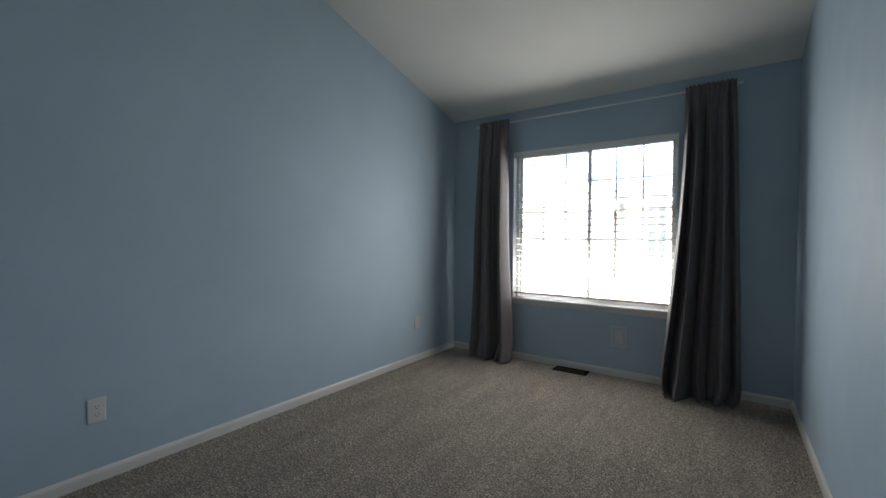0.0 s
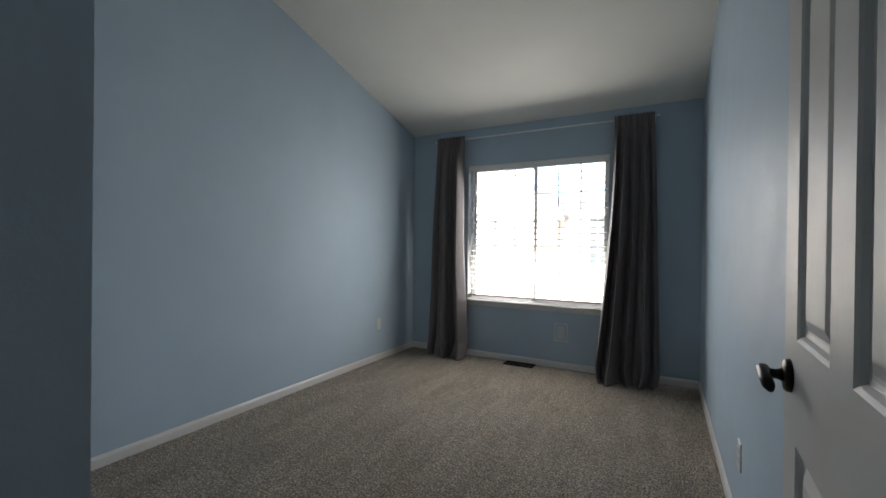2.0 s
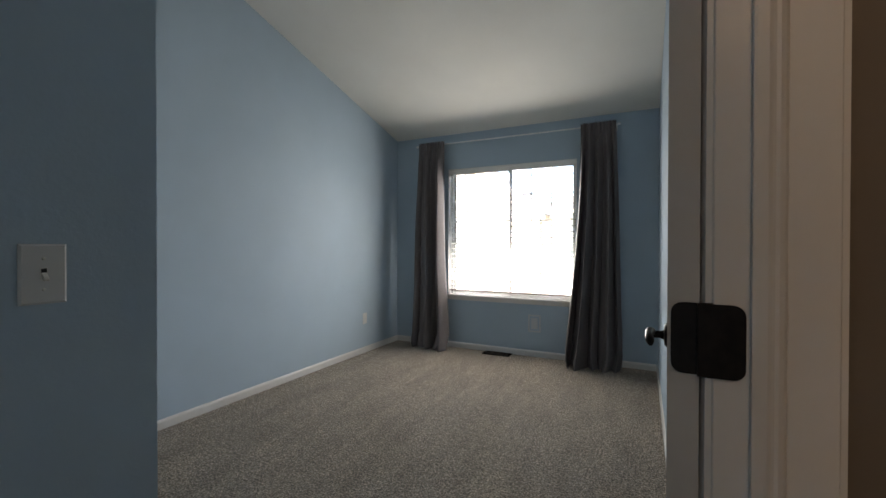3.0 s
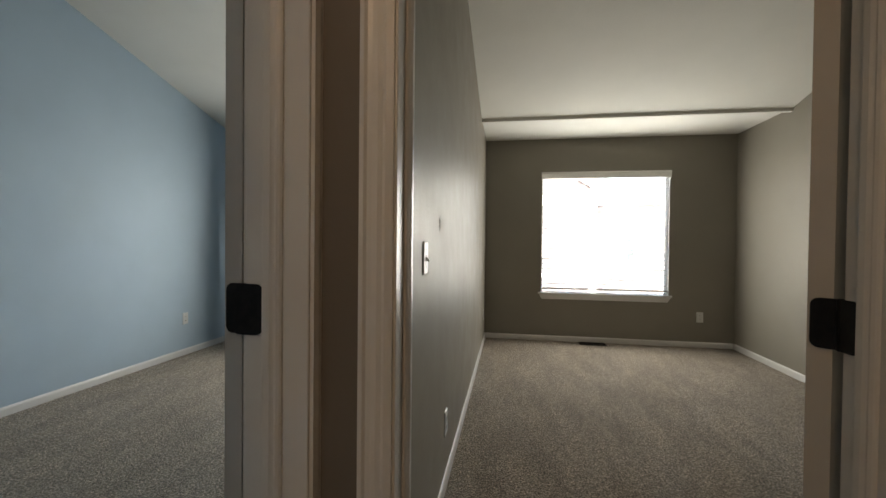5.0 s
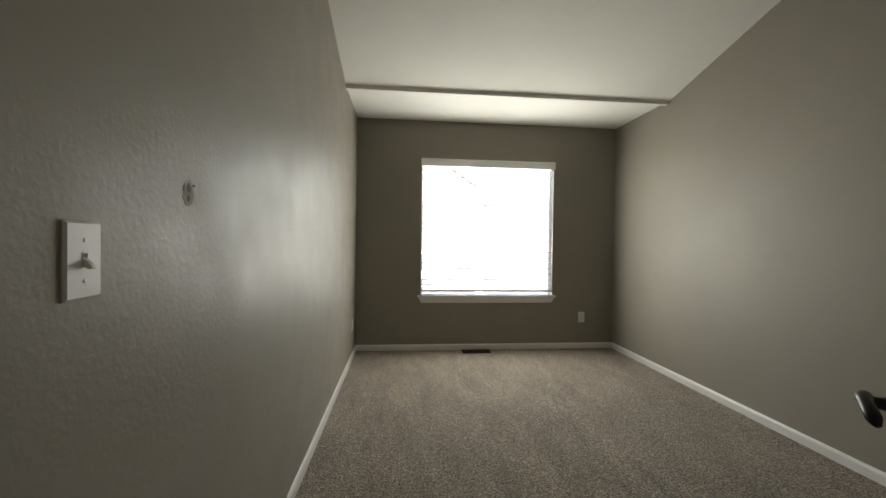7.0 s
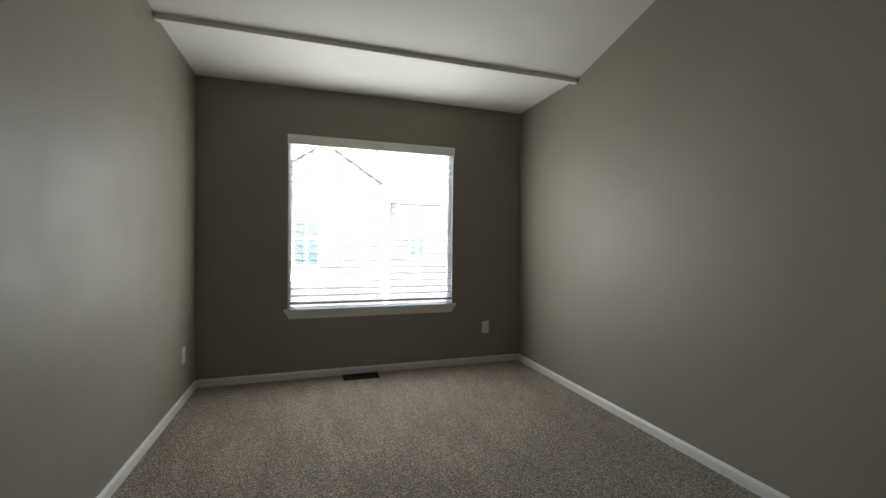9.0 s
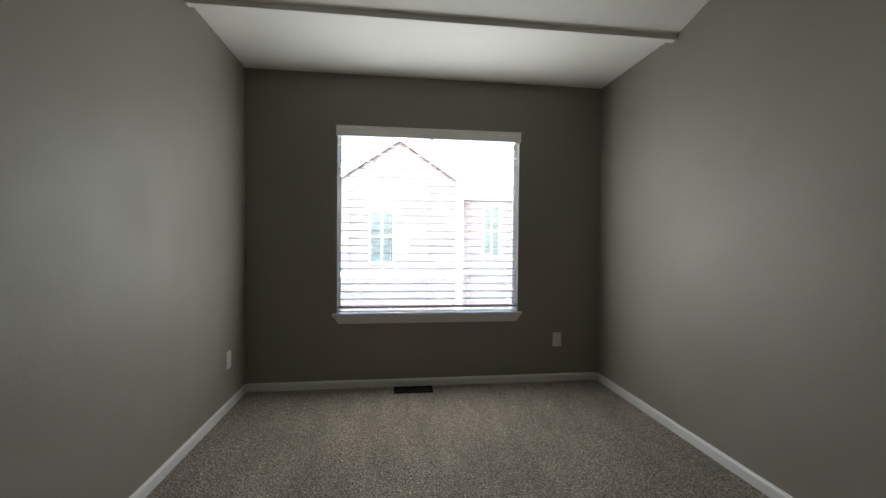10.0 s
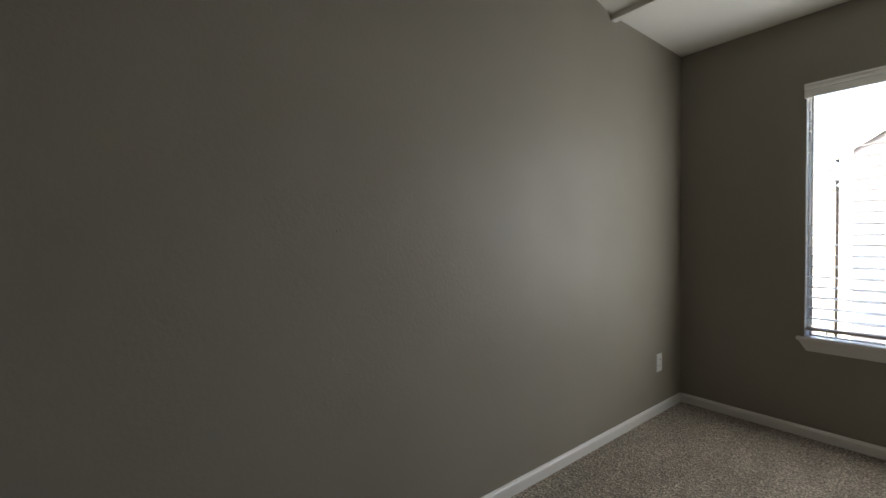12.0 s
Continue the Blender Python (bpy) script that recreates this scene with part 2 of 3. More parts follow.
def merge(*bms):
    out = bms[0]
    for b in bms[1:]:
        me = bpy.data.meshes.new("tmp")
        b.to_mesh(me)
        b.free()
        out.from_mesh(me)
        bpy.data.meshes.remove(me)
    return out


structure("wall_blue_west", side_wall(BW - 0.12, BW, BS - 0.12, BN + OUT, blue_top), BLUE, "blue satin-painted side wall of the blue room")
structure("wall_blue_north", boxes((BW, WX0, BN, BN + OUT, 0, BZ), (WX1, BE, BN, BN + OUT, 0, BZ), (WX0, WX1, BN, BN + OUT, 0, WZ0), (WX0, WX1, BN, BN + OUT, WZ1, BZ)), BLUE, "blue painted window wall of the blue room")
MID = (BE + GW) / 2
structure("wall_blue_east", merge(side_wall(BE, MID, JN + 0.06, BN, blue_top), side_wall(DBE, 0.60, JN, JN + 0.06, blue_top), side_wall(DBE, 0.60, JS, JN, blue_top, DOOR_H + 0.02), side_wall(DBE, 0.60, NS, JS, blue_top)), BLUE, "blue painted wall beside the open door")
structure("wall_blue_south", side_wall(BW, NW - 0.12, BS - 0.12, BS, blue_top), BLUE, "blue painted closet wall of the blue room")
structure("wall_nook_west", side_wall(NW - 0.12, NW, NS, BS, blue_top), BLUE, "blue painted entry wall with the light switch")
structure("wall_nook_south", boxes((NW - 0.12, 0.60, NS - 0.12, NS, 0, blue_top(NS))), BLUE, "blue painted end wall of the entry nook")
structure("wall_beige_west", merge(boxes((MID, GW, GS - 0.055, BEAM_Y, 0, GZ)), side_wall(MID, GW, GS - 0.055, BEAM_Y, beige_top, GZ), boxes((MID, GW, BEAM_Y, BN, 0, FLAT), (BE + 0.002, GW, BN, GN + OUT, 0, FLAT))), BEIGE, "grey-beige satin wall with a light switch and nail holes")
structure("wall_beige_north", boxes((GW, VX0, GN, GN + OUT, 0, FLAT), (VX1, GE, GN, GN + OUT, 0, FLAT), (VX0, VX1, GN, GN + OUT, 0, VZ0), (VX0, VX1, GN, GN + OUT, VZ1, FLAT)), BEIGE, "grey-beige painted window wall")
structure("wall_beige_east", merge(side_wall(GE, GE + 0.12, GS - 0.11, BEAM_Y, beige_top), boxes((GE, GE + 0.12, BEAM_Y, GN + OUT, 0, FLAT))), BEIGE, "grey-beige satin side wall")
HM = (HN + GS) / 2
structure("wall_beige_south", boxes((GW, DX0, HM, GS, 0, beige_top(GS)), (DX1, GE, HM, GS, 0, beige_top(GS)), (DX0, DX1, HM, GS, DOOR_H + 0.02, beige_top(GS))), BEIGE, "grey-beige wall around the doorway")
structure("wall_hall_north", boxes((HW, DX0, HN, HM, 0, 2.6), (DX1, HE + 0.12, HN, HM, 0, 2.6), (DX0, DX1, HN, HM, DOOR_H + 0.02, 2.6)), HALLPAINT, "taupe painted hall wall with the doorway")
structure("wall_hall_west", boxes((0.60, HW, JN, HM, 0, 2.6), (0.60, HW, HS, JS, 0, 2.6), (0.60, HW, JS, JN, DOOR_H + 0.02, 2.6)), HALLPAINT, "taupe painted hall wall beside the blue room")
# South and east hall walls are out of view, added to shut out sun.
structure("wall_hall_south", boxes((0.60, HE + 0.12, HS - 0.12, HS, 0, 2.6)), HALLPAINT, "taupe end wall, added to close the unseen hall")
structure("wall_hall_east", boxes((HE, HE + 0.12, HS, HN, 0, 2.6)), HALLPAINT, "taupe side wall, added to close the unseen hall")

# ---------------------------------------------------------------- structure: ceilings


def slab(x0, x1, y0, y1, top, t=0.12):
    bm = bmesh.new()
    prism(bm, [(y0, top(y0)), (y1, top(y1)), (y1, top(y1) + t), (y0, top(y0) + t)], "x", x0, x1)
    return bm


structure("ceiling_blue_room", slab(BW - 0.12, MID, NS - 0.12, BN + OUT, blue_top), CEIL, "white vaulted ceiling sloping down to the window")
structure("ceiling_beige_vault", slab(MID + 0.001, GE + 0.12, HM - 0.06, BEAM_Y, beige_top), CEIL, "white vaulted ceiling sloping down to the beam")
structure("ceiling_beige_flat", boxes((MID + 0.001, GE + 0.12, BEAM_Y + 0.045, GN + OUT, FLAT, FLAT + 0.14)), CEIL, "white flat ceiling of the window bay")
structure("trim_ceiling_beam", soft_box(GW, GE, BEAM_Y, BEAM_Y + 0.045, FLAT - 0.034, FLAT + 0.14, 0.004), CEIL, "thin dropped edge between vault and flat ceiling")
structure("ceiling_hall", boxes((0.60, HE + 0.12, HS - 0.12, HN, 2.44, 2.56)), CEIL, "white flat hall ceiling")

# ---------------------------------------------------------------- structure: baseboards
BASE_PROFILE = [(0, 0), (0.012, 0), (0.012, 0.042), (0.0105, 0.050), (0.007, 0.055), (0.005, 0.060), (0, 0.062)]


def baseboard(start, end, normal):
    """A moulded board along the wall from start to end; normal points into the room."""
    bm = bmesh.new()
    (x0, y0), (x1, y1), (nx, ny) = start, end, normal
    ends = []
    for x, y in ((x0, y0), (x1, y1)):
        ends.append([bm.verts.new((x + nx * d, y + ny * d, z)) for d, z in BASE_PROFILE])
    n = len(BASE_PROFILE)
    bm.faces.new(ends[0])
    bm.faces.new(ends[1][::-1])
    for i in range(n):
        bm.faces.new((ends[0][i], ends[1][i], ends[1][(i + 1) % n], ends[0][(i + 1) % n]))
    return structure("baseboard", bm, TRIM, "white moulded wooden baseboard")


T = 0.013
baseboard((BW, BS), (BW, BN), (1, 0))
baseboard((BW + T, BN), (BE - T, BN), (0, -1))
baseboard((BE, JN + 0.06), (BE, BN), (-1, 0))
baseboard((BW + T, BS), (NW + T, BS), (0, 1))
baseboard((NW, NS), (NW, BS), (1, 0))
baseboard((NW + T, NS), (BE - T, NS), (0, 1))
baseboard((GW, GS), (GW, GN), (1, 0))
baseboard((GW + T, GN), (GE - T, GN), (0, -1))
baseboard((GE, GS), (GE, GN), (-1, 0))
baseboard((DX1 + 0.058, GS), (GE - T, GS), (0, 1))
baseboard((DX1 + 0.075, HN), (HE, HN), (0, -1))
baseboard((HE, HS), (HE, HN - T), (-1, 0))
baseboard((HW, HS), (HE - T, HS), (0, 1))

# ---------------------------------------------------------------- door frames
CASING = [(0, 0), (0.057, 0), (0.057, 0.016), (0.049, 0.0175), (0.044, 0.0135), (0.036, 0.0125), (0.026, 0.0125), (0.018, 0.010), (0.013, 0.0105), (0.006, 0.0085), (0, 0.007)]


STOP = [(0.0004, 0), (0.0100, 0), (0.0105, 0.003), (0.0105, 0.014), (0.0085, 0.018), (0.0075, 0.021), (0.0080, 0.025), (0.0060, 0.030), (0.0035, 0.033), (0.0004, 0.034)]


def casing(parent, x0, x1, y, out, z1):
    """Moulded casing round an opening from x0 to x1 on the wall face at y; out is -1 or 1 along y."""
    for side, x in ((-1, x0), (1, x1)):
        bm = bmesh.new()
        prism(bm, [(x + side * u, y + out * v) for u, v in CASING], "z", 0, z1 + 0.057)
        part("casing", bm, TRIM, parent)
    bm = bmesh.new()
    prism(bm, [(y + out * v, z1 + u) for u, v in CASING], "x", x0, x1)
    part("casing", bm, TRIM, parent)


def door_frame(name, label, where, turn, width, depth):
    """Jambs, stops and casings round an opening of the given clear width. Local x runs across the opening, the hall lies at -y
    and the room at +y; the hinge side is at +x. The origin is on the floor at the hinge jamb, in the middle of the wall."""
    f = tagged(new(name), label, "door frame", kind="structure")
    f.empty_display_size = 0.05
    h = DOOR_H
    a, b = -depth / 2, depth / 2
    part("jamb", soft_box(0, 0.017, a, b, 0, h, 0.0015, 1), TRIM, f)
    part("jamb", soft_box(-width - 0.017, -width, a, b, 0, h, 0.0015, 1), TRIM, f)
    part("jamb", soft_box(-width - 0.017, 0.017, a, b, h, h + 0.018, 0.0015, 1), TRIM, f)
    s0, s1 = b - 0.037 - 0.034, b - 0.037
    for x, out in ((0.0, -1), (-width, 1)):
        bm = bmesh.new()
        prism(bm, [(x + out * u, s1 - v) for u, v in STOP], "z", 0, h - 0.001)
        part("stop", bm, TRIM, f)
    part("stop", soft_box(-width + 0.010, -0.010, s0, s1, h - 0.011, h - 0.0005, 0.003), TRIM, f)
    c = 0.005
    casing(f, -width - c, c, a, -1, h + c)
    casing(f, -width - c, c, b, 1, h + c)
    f.matrix_world = pose(*where, 0, 0, turn)
    return f


blue_frame = door_frame("door_1", "white painted frame of the blue room's doorway", ((DBE + HW) / 2, JN - 0.017, 0), 90, 0.770, HW - DBE)
beige_frame = door_frame("door_2", "white painted frame of the beige room's doorway", (DX1 - 0.017, (HN + GS) / 2, 0), 0, DX1 - DX0 - 0.034, GS - HN)


def strike(frame, width, depth):
    bm = soft_box(-width, -width + 0.0015, depth / 2 - 0.034, depth / 2 - 0.002, 0.870, 0.927, 0.0006, 1)
    s = part("strike_plate", bm, BRONZE, frame, "dark bronze strike plate")
    part("hole", boxes((-width + 0.0015, -width + 0.0017, depth / 2 - 0.026, depth / 2 - 0.010, 0.886, 0.912)), SLOT, s)


strike(beige_frame, DX1 - DX0 - 0.034, GS - HN)
strike(blue_frame, 0.770, HW - DBE)

# ---------------------------------------------------------------- doors
DW, DT = 0.760, 0.035
PANELS = [(0.20, 0.80), (1.00, 1.66), (1.76, 1.93)]


def raised_face(bm, y, out):
    """One face of a six-panel door: a flat frame with six sunk, raised panels. out: 1 or -1."""
    stile, mid = 0.112, 0.100
    cols = [(-DW + stile, -DW / 2 - mid / 2), (-DW / 2 + mid / 2, -stile)]
    xs = sorted({-DW, 0.0, *[v for c in cols for v in c]})
    zs = sorted({0.012, DOOR_H - 0.004, *[v for p in PANELS for v in p]})
    grid = {(x, z): bm.verts.new((x, y, z)) for x in xs for z in zs}
    steps = [(0.0, 0.0), (0.006, 0.004), (0.012, 0.0105), (0.020, 0.012), (0.026, 0.012), (0.046, 0.004), (0.050, 0.0035)]
    for xa, xb in zip(xs, xs[1:]):
        for za, zb in zip(zs, zs[1:]):
            if (xa, xb) in cols and (za, zb) in PANELS:
                last = None
                for inset, deep in steps:
                    if inset == 0.0:
                        ring = [grid[(xa, za)], grid[(xb, za)], grid[(xb, zb)], grid[(xa, zb)]]
                    else:
                        ring = [bm.verts.new((px, y - out * deep, pz)) for px, pz in ((xa + inset, za + inset), (xb - inset, za + inset), (xb - inset, zb - inset), (xa + inset, zb - inset))]
                    if last:
                        for i in range(4):
                            bm.faces.new((last[i], last[(i + 1) % 4], ring[(i + 1) % 4], ring[i]))
                    last = ring
                bm.faces.new(last)
            else:
                bm.faces.new((grid[(xa, za)], grid[(xb, za)], grid[(xb, zb)], grid[(xa, zb)]))
    return grid, xs, zs


def lever(parent, x, y, z, out):
    """A round rose, a neck and a curved lever that points to the hinges (+x)."""
    h = part("door_handle", tube([(x, y, z), (x, y + out * 0.006, z), (x, y + out * 0.011, z), (x, y + out * 0.013, z)], [0.033, 0.033, 0.029, 0.015], 28), BRONZE, parent, "dark bronze lever handle", True)
    part("neck", tube([(x, y + out * 0.012, z), (x, y + out * 0.022, z), (x, y + out * 0.030, z), (x, y + out * 0.044, z)], [0.014, 0.010, 0.010, 0.012], 16), BRONZE, h, "", True)
    n = 9
    pts = [(x - 0.010 + 0.098 * i / n, y + out * (0.042 + 0.006 * math.sin(math.pi * i / n)), z + 0.004 - 0.016 * (i / n) ** 2 + 0.008 * math.sin(math.pi * i / n)) for i in range(n + 1)]
    part("lever", tube(pts, [0.007, 0.012, 0.0125, 0.0115, 0.0105, 0.010, 0.0105, 0.011, 0.0105, 0.005], 14), BRONZE, h, "", True)


def leaf_mesh(x0, x1, y0, y1, z, h, r):
    """A hinge leaf with rounded outer corners, in a plane of constant x; r > 0 rounds the y1 side."""
    pts = []
    s = 1 if y1 > y0 else -1
    pts += [(y0, z - h), (y1 - s * r, z - h)]
    pts += [(y1 - s * r + s * r * math.sin(a), z - h + r - r * math.cos(a)) for a in (math.pi / 8 * k for k in range(1, 4))]
    pts += [(y1, z - h + r), (y1, z + h - r)]
    pts += [(y1 - s * r + s * r * math.cos(a), z + h - r + r * math.sin(a)) for a in (math.pi / 8 * k for k in range(1, 4))]
    pts += [(y1 - s * r, z + h), (y0, z + h)]
    bm = bmesh.new()
    prism(bm, pts, "x", x0, x1)
    return bm


def panel_door(label, pin, closed_turn, angle, lever_z, hinges):
    """A six-panel door whose hinge pin stands at pin. Local: slab from x = -DW to 0, room face at y = 0, the pin at (0.003, 0.009).
    It opens to the room (+y) by angle degrees."""
    d = thing("door", (0, 0, 0), label, "door")
    bm = bmesh.new()
    _, xs, zs = raised_face(bm, 0.0, 1)
    raised_face(bm, -DT, -1)
    for (xa, ya), (xb, yb) in (((0, 0), (0, -DT)), ((-DW, 0), (-DW, -DT))):
        for za, zb in zip(zs, zs[1:]):
            bm.faces.new([bm.verts.new(p) for p in ((xa, ya, za), (xb, yb, za), (xb, yb, zb), (xa, ya, zb))])
    for z in (zs[0], zs[-1]):
        for xa, xb in zip(xs, xs[1:]):
            bm.faces.new([bm.verts.new(p) for p in ((xa, 0, z), (xb, 0, z), (xb, -DT, z), (xa, -DT, z))])
    bmesh.ops.remove_doubles(bm, verts=bm.verts, dist=0.0002)
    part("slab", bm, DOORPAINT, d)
    lever(d, -DW + 0.060, -DT, lever_z, -1)
    part("latch_plate", soft_box(-DW - 0.001, -DW + 0.0005, -DT + 0.005, -0.005, lever_z - 0.028, lever_z + 0.028, 0.0004, 1), BRONZE, d)
    for z in hinges:
        hinge = part("hinge", tube([(0.004, 0.010, z - 0.0455), (0.004, 0.010, z - 0.044), (0.004, 0.010, z + 0.044), (0.004, 0.010, z + 0.0455)], [0.004, 0.0062, 0.0062, 0.004], 14), BRONZE, d, "dark bronze butt hinge", True)
        part("leaf", leaf_mesh(0.0, 0.0022, 0.008, -DT + 0.004, z, 0.0445, 0.013), BRONZE, hinge)
    pinl = Vector((0.004, 0.010, 0))
    turn = Matrix.Translation((*pin, 0)) @ Matrix.Rotation(radians(closed_turn - angle), 4, "Z") @ Matrix.Translation(-pinl)
    d.matrix_world = turn
    return d


BLUE_HINGES, BEIGE_HINGES = (0.25, 1.052, 1.84), (0.24, 1.037, 1.82)


def jamb_leaf(frame, depth, hinges, lap=0.006, inner=0.033):
    for z in hinges:
        part("hinge_leaf", leaf_mesh(-0.0022, 0.0, depth / 2 + lap, depth / 2 - inner, z, 0.0445, 0.013), BRONZE, frame, "dark bronze hinge leaf")


jamb_leaf(blue_frame, HW - DBE, BLUE_HINGES, 0.016, 0.033)
jamb_leaf(beige_frame, GS - HN, BEIGE_HINGES)
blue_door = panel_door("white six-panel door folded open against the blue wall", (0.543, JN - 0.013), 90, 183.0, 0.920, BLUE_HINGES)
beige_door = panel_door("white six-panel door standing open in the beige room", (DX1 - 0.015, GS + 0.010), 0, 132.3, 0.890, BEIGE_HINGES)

# ---------------------------------------------------------------- windows


def window(name, label, x0, x1, z0, z1, face, sashes, grids, apron=0.064, fr=0.026, r=0.026, deep=0.085):
    """A white vinyl slider set near the outer face of the wall, with returns, sashes, panes and an inside stool with apron."""
    w = tagged(new(name), label, "window", kind="structure")
    w.empty_display_size = 0.05
    a, b = face + deep, face + 0.14
    part("window_frame", merge(soft_box(x0, x0 + fr, a, b, z0, z1), soft_box(x1 - fr, x1, a, b, z0, z1), soft_box(x0 + fr, x1 - fr, a, b, z0, z0 + fr), soft_box(x0 + fr, x1 - fr, a, b, z1 - fr, z1)), VINYL, w)
    xm = (x0 + x1) / 2
    halves = ((x0 + fr, xm + 0.014), (xm - 0.014, x1 - fr)) if sashes == 2 else ((x0 + fr, x1 - fr),)
    for k, (sa, sb) in enumerate(halves):
        ya = a + 0.006 + 0.02 * (k == 0)
        s = part("sash", merge(soft_box(sa, sa + r, ya, ya + 0.018, z0 + fr, z1 - fr), soft_box(sb - r, sb, ya, ya + 0.018, z0 + fr, z1 - fr), soft_box(sa + r, sb - r, ya, ya + 0.018, z0 + fr, z0 + fr + r), soft_box(sa + r, sb - r, ya, ya + 0.018, z1 - fr - r, z1 - fr)), VINYL, w)
        pane = part("pane", boxes((sa + r - 0.004, sb - r + 0.004, ya + 0.007, ya + 0.011, z0 + fr + r - 0.004, z1 - fr - r + 0.004)), GLASS, s, "clear glass pane")
        pane.visible_shadow = False
        if grids:
            for i in (1, 2):
                x = sa + r + (sb - sa - 2 * r) * i / 3
                part("muntin", boxes((x - 0.006, x + 0.006, ya + 0.0125, ya + 0.0165, z0 + fr + r, z1 - fr - r)), VINYL, s)
            rows = 5
            for i in range(1, rows):
                z = z1 - fr - r - (z1 - z0 - 2 * fr - 2 * r) * i / rows
                part("muntin", boxes((sa + r, sb - r, ya + 0.0170, ya + 0.0205, z - 0.006, z + 0.006)), VINYL, s)
    part("return", boxes((x0, x0 + 0.004, face + 0.001, a, z0 + 0.018, z1)), TRIM, w)
    part("return", boxes((x1 - 0.004, x1, face + 0.001, a, z0 + 0.018, z1)), TRIM, w)
    part("return", boxes((x0 + 0.004, x1 - 0.004, face + 0.001, a, z1 - 0.004, z1)), TRIM, w)
    # stool with a rounded nose and horns, and a tapered apron below
    nose = 0.030
    bm = soft_box(x0 - 0.032, x1 + 0.032, face - nose, face - 0.0005, z0 - 0.004, z0 + 0.018, 0.006, 3)
    part("window_sill", merge(bm, boxes((x0, x1, face, a, z0 - 0.003, z0 + 0.0175))), TRIM, w)
    bm = bmesh.new()
    lo = [(x0 + 0.012, face - 0.006), (x1 - 0.012, face - 0.006), (x1 - 0.012, face - 0.0005), (x0 + 0.012, face - 0.0005)]
    hi = [(x0 - 0.022, face - 0.022), (x1 + 0.022, face - 0.022), (x1 + 0.022, face - 0.0005), (x0 - 0.022, face - 0.0005)]
    vl = [bm.verts.new((x, y, z0 - apron)) for x, y in lo]
    vh = [bm.verts.new((x, y, z0 - 0.0045)) for x, y in hi]
    bm.faces.new(vl[::-1])
    bm.faces.new(vh)
    for i in range(4):
        bm.faces.new((vl[i], vl[(i + 1) % 4], vh[(i + 1) % 4], vh[i]))
    part("apron", bm, TRIM, w)
    return w


window("window_1", "white vinyl sliding window with colonial grids", WX0, WX1, WZ0, WZ1, BN, 2, True, 0.045)
window("window_2", "white vinyl picture window behind open blinds", VX0, VX1, VZ0, VZ1, GN, 1, False, 0.064, 0.012, 0.010, 0.046)


def blind(label, x0, x1, z0, z1, y, valance_out, tilt, valance_h):
    """A two-inch slat blind let down to the sill: headrail, valance, slats, ladder cords, bottom rail, wand."""
    b = thing("window_blind", (0, 0, 0), label, "blind")
    g = 0.006
    part("headrail", soft_box(x0 + g, x1 - g, y - 0.025, y + 0.030, z1 - 0.050, z1 - 0.002), VINYL, b)
    bm = bmesh.new()
    v = y - valance_out
    h = valance_h
    prism(bm, [(v, z1 - h + 0.004), (v + 0.003, z1 - h), (v + 0.012, z1 - h), (v + 0.012, z1 + 0.004), (v - 0.006, z1 + 0.004), (v - 0.006, z1 - 0.006), (v - 0.001, z1 - 0.014), (v - 0.001, z1 - 0.026), (v - 0.003, z1 - 0.030), (v, z1 - 0.034)], "x", x0 - 0.004 if valance_out > 0.035 else x0 + 0.002, x1 + 0.004 if valance_out > 0.035 else x1 - 0.002)
    part("valance", bm, SLAT, b, "white moulded blind valance")
    pitch = 0.0600
    bottom = z0 + 0.048
    n = int((z1 - 0.06 - bottom) / pitch)
    bm = boxes((x0 + 0.008, x1 - 0.008, -0.025, 0.025, -0.0014, 0.0014))
    soften(bm, 0.001, 1)
    first = part("slat", bm, SLAT, b)
    tops = [bottom + pitch * (i + 1) for i in range(n)]
    for i, z in enumerate(tops):
        s = first if i == 0 else first.copy()
        if i:
            scene.collection.objects.link(s)
        s.matrix_basis = pose(0.0, y, z, tilt + 0.5 * math.sin(i * 2.3), 0.05 * math.sin(i * 1.7), 0)
    part("bottom_rail", soft_box(x0 + 0.008, x1 - 0.008, y - 0.025, y + 0.025, bottom - 0.010, bottom + 0.006), RAIL, b, "taupe blind bottom rail")
    span = x1 - x0
    for k in range(5):
        x = x0 + 0.10 + (span - 0.20) * k / 4
        for side in (-0.0265, 0.0265):
            part("ladder_cord", boxes((x - 0.0008, x + 0.0008, y + side - 0.0006, y + side + 0.0006, bottom, z1 - 0.045)), CORD, b)
        part("cord_plug", tube([(x, y - 0.0255, bottom - 0.022), (x, y - 0.0255, bottom - 0.004)], [0.006, 0.004], 10), PLASTIC, b)
    part("wand", tube([(x0 + 0.034, y - 0.034, z1 - 0.06), (x0 + 0.034, y - 0.036, z1 - 0.93)], 0.0035, 8), PLASTIC, b, "clear plastic tilt wand")
    part("bracket", soft_box(x1 - 0.040, x1 - 0.012, y - 0.031, y - 0.026, z1 - 0.085, z1 - 0.050, 0.002), PLASTIC_OLD, b)
    part("valance_clip", soft_box((x0 + x1) / 2 - 0.004, (x0 + x1) / 2 + 0.018, y - 0.031, y - 0.026, z1 - 0.088, z1 - 0.050, 0.002), PLASTIC_OLD, b)
    return b


blind("white two-inch slat blind lowered over the blue room's window", WX0, WX1, WZ0 + 0.018, WZ1, BN + 0.045, 0.032, 14, 0.060)
blind("white two-inch slat blind lowered over the beige room's window", VX0, VX1, VZ0 + 0.018, VZ1, GN + 0.014, 0.039, 5, 0.075)

# ---------------------------------------------------------------- curtains


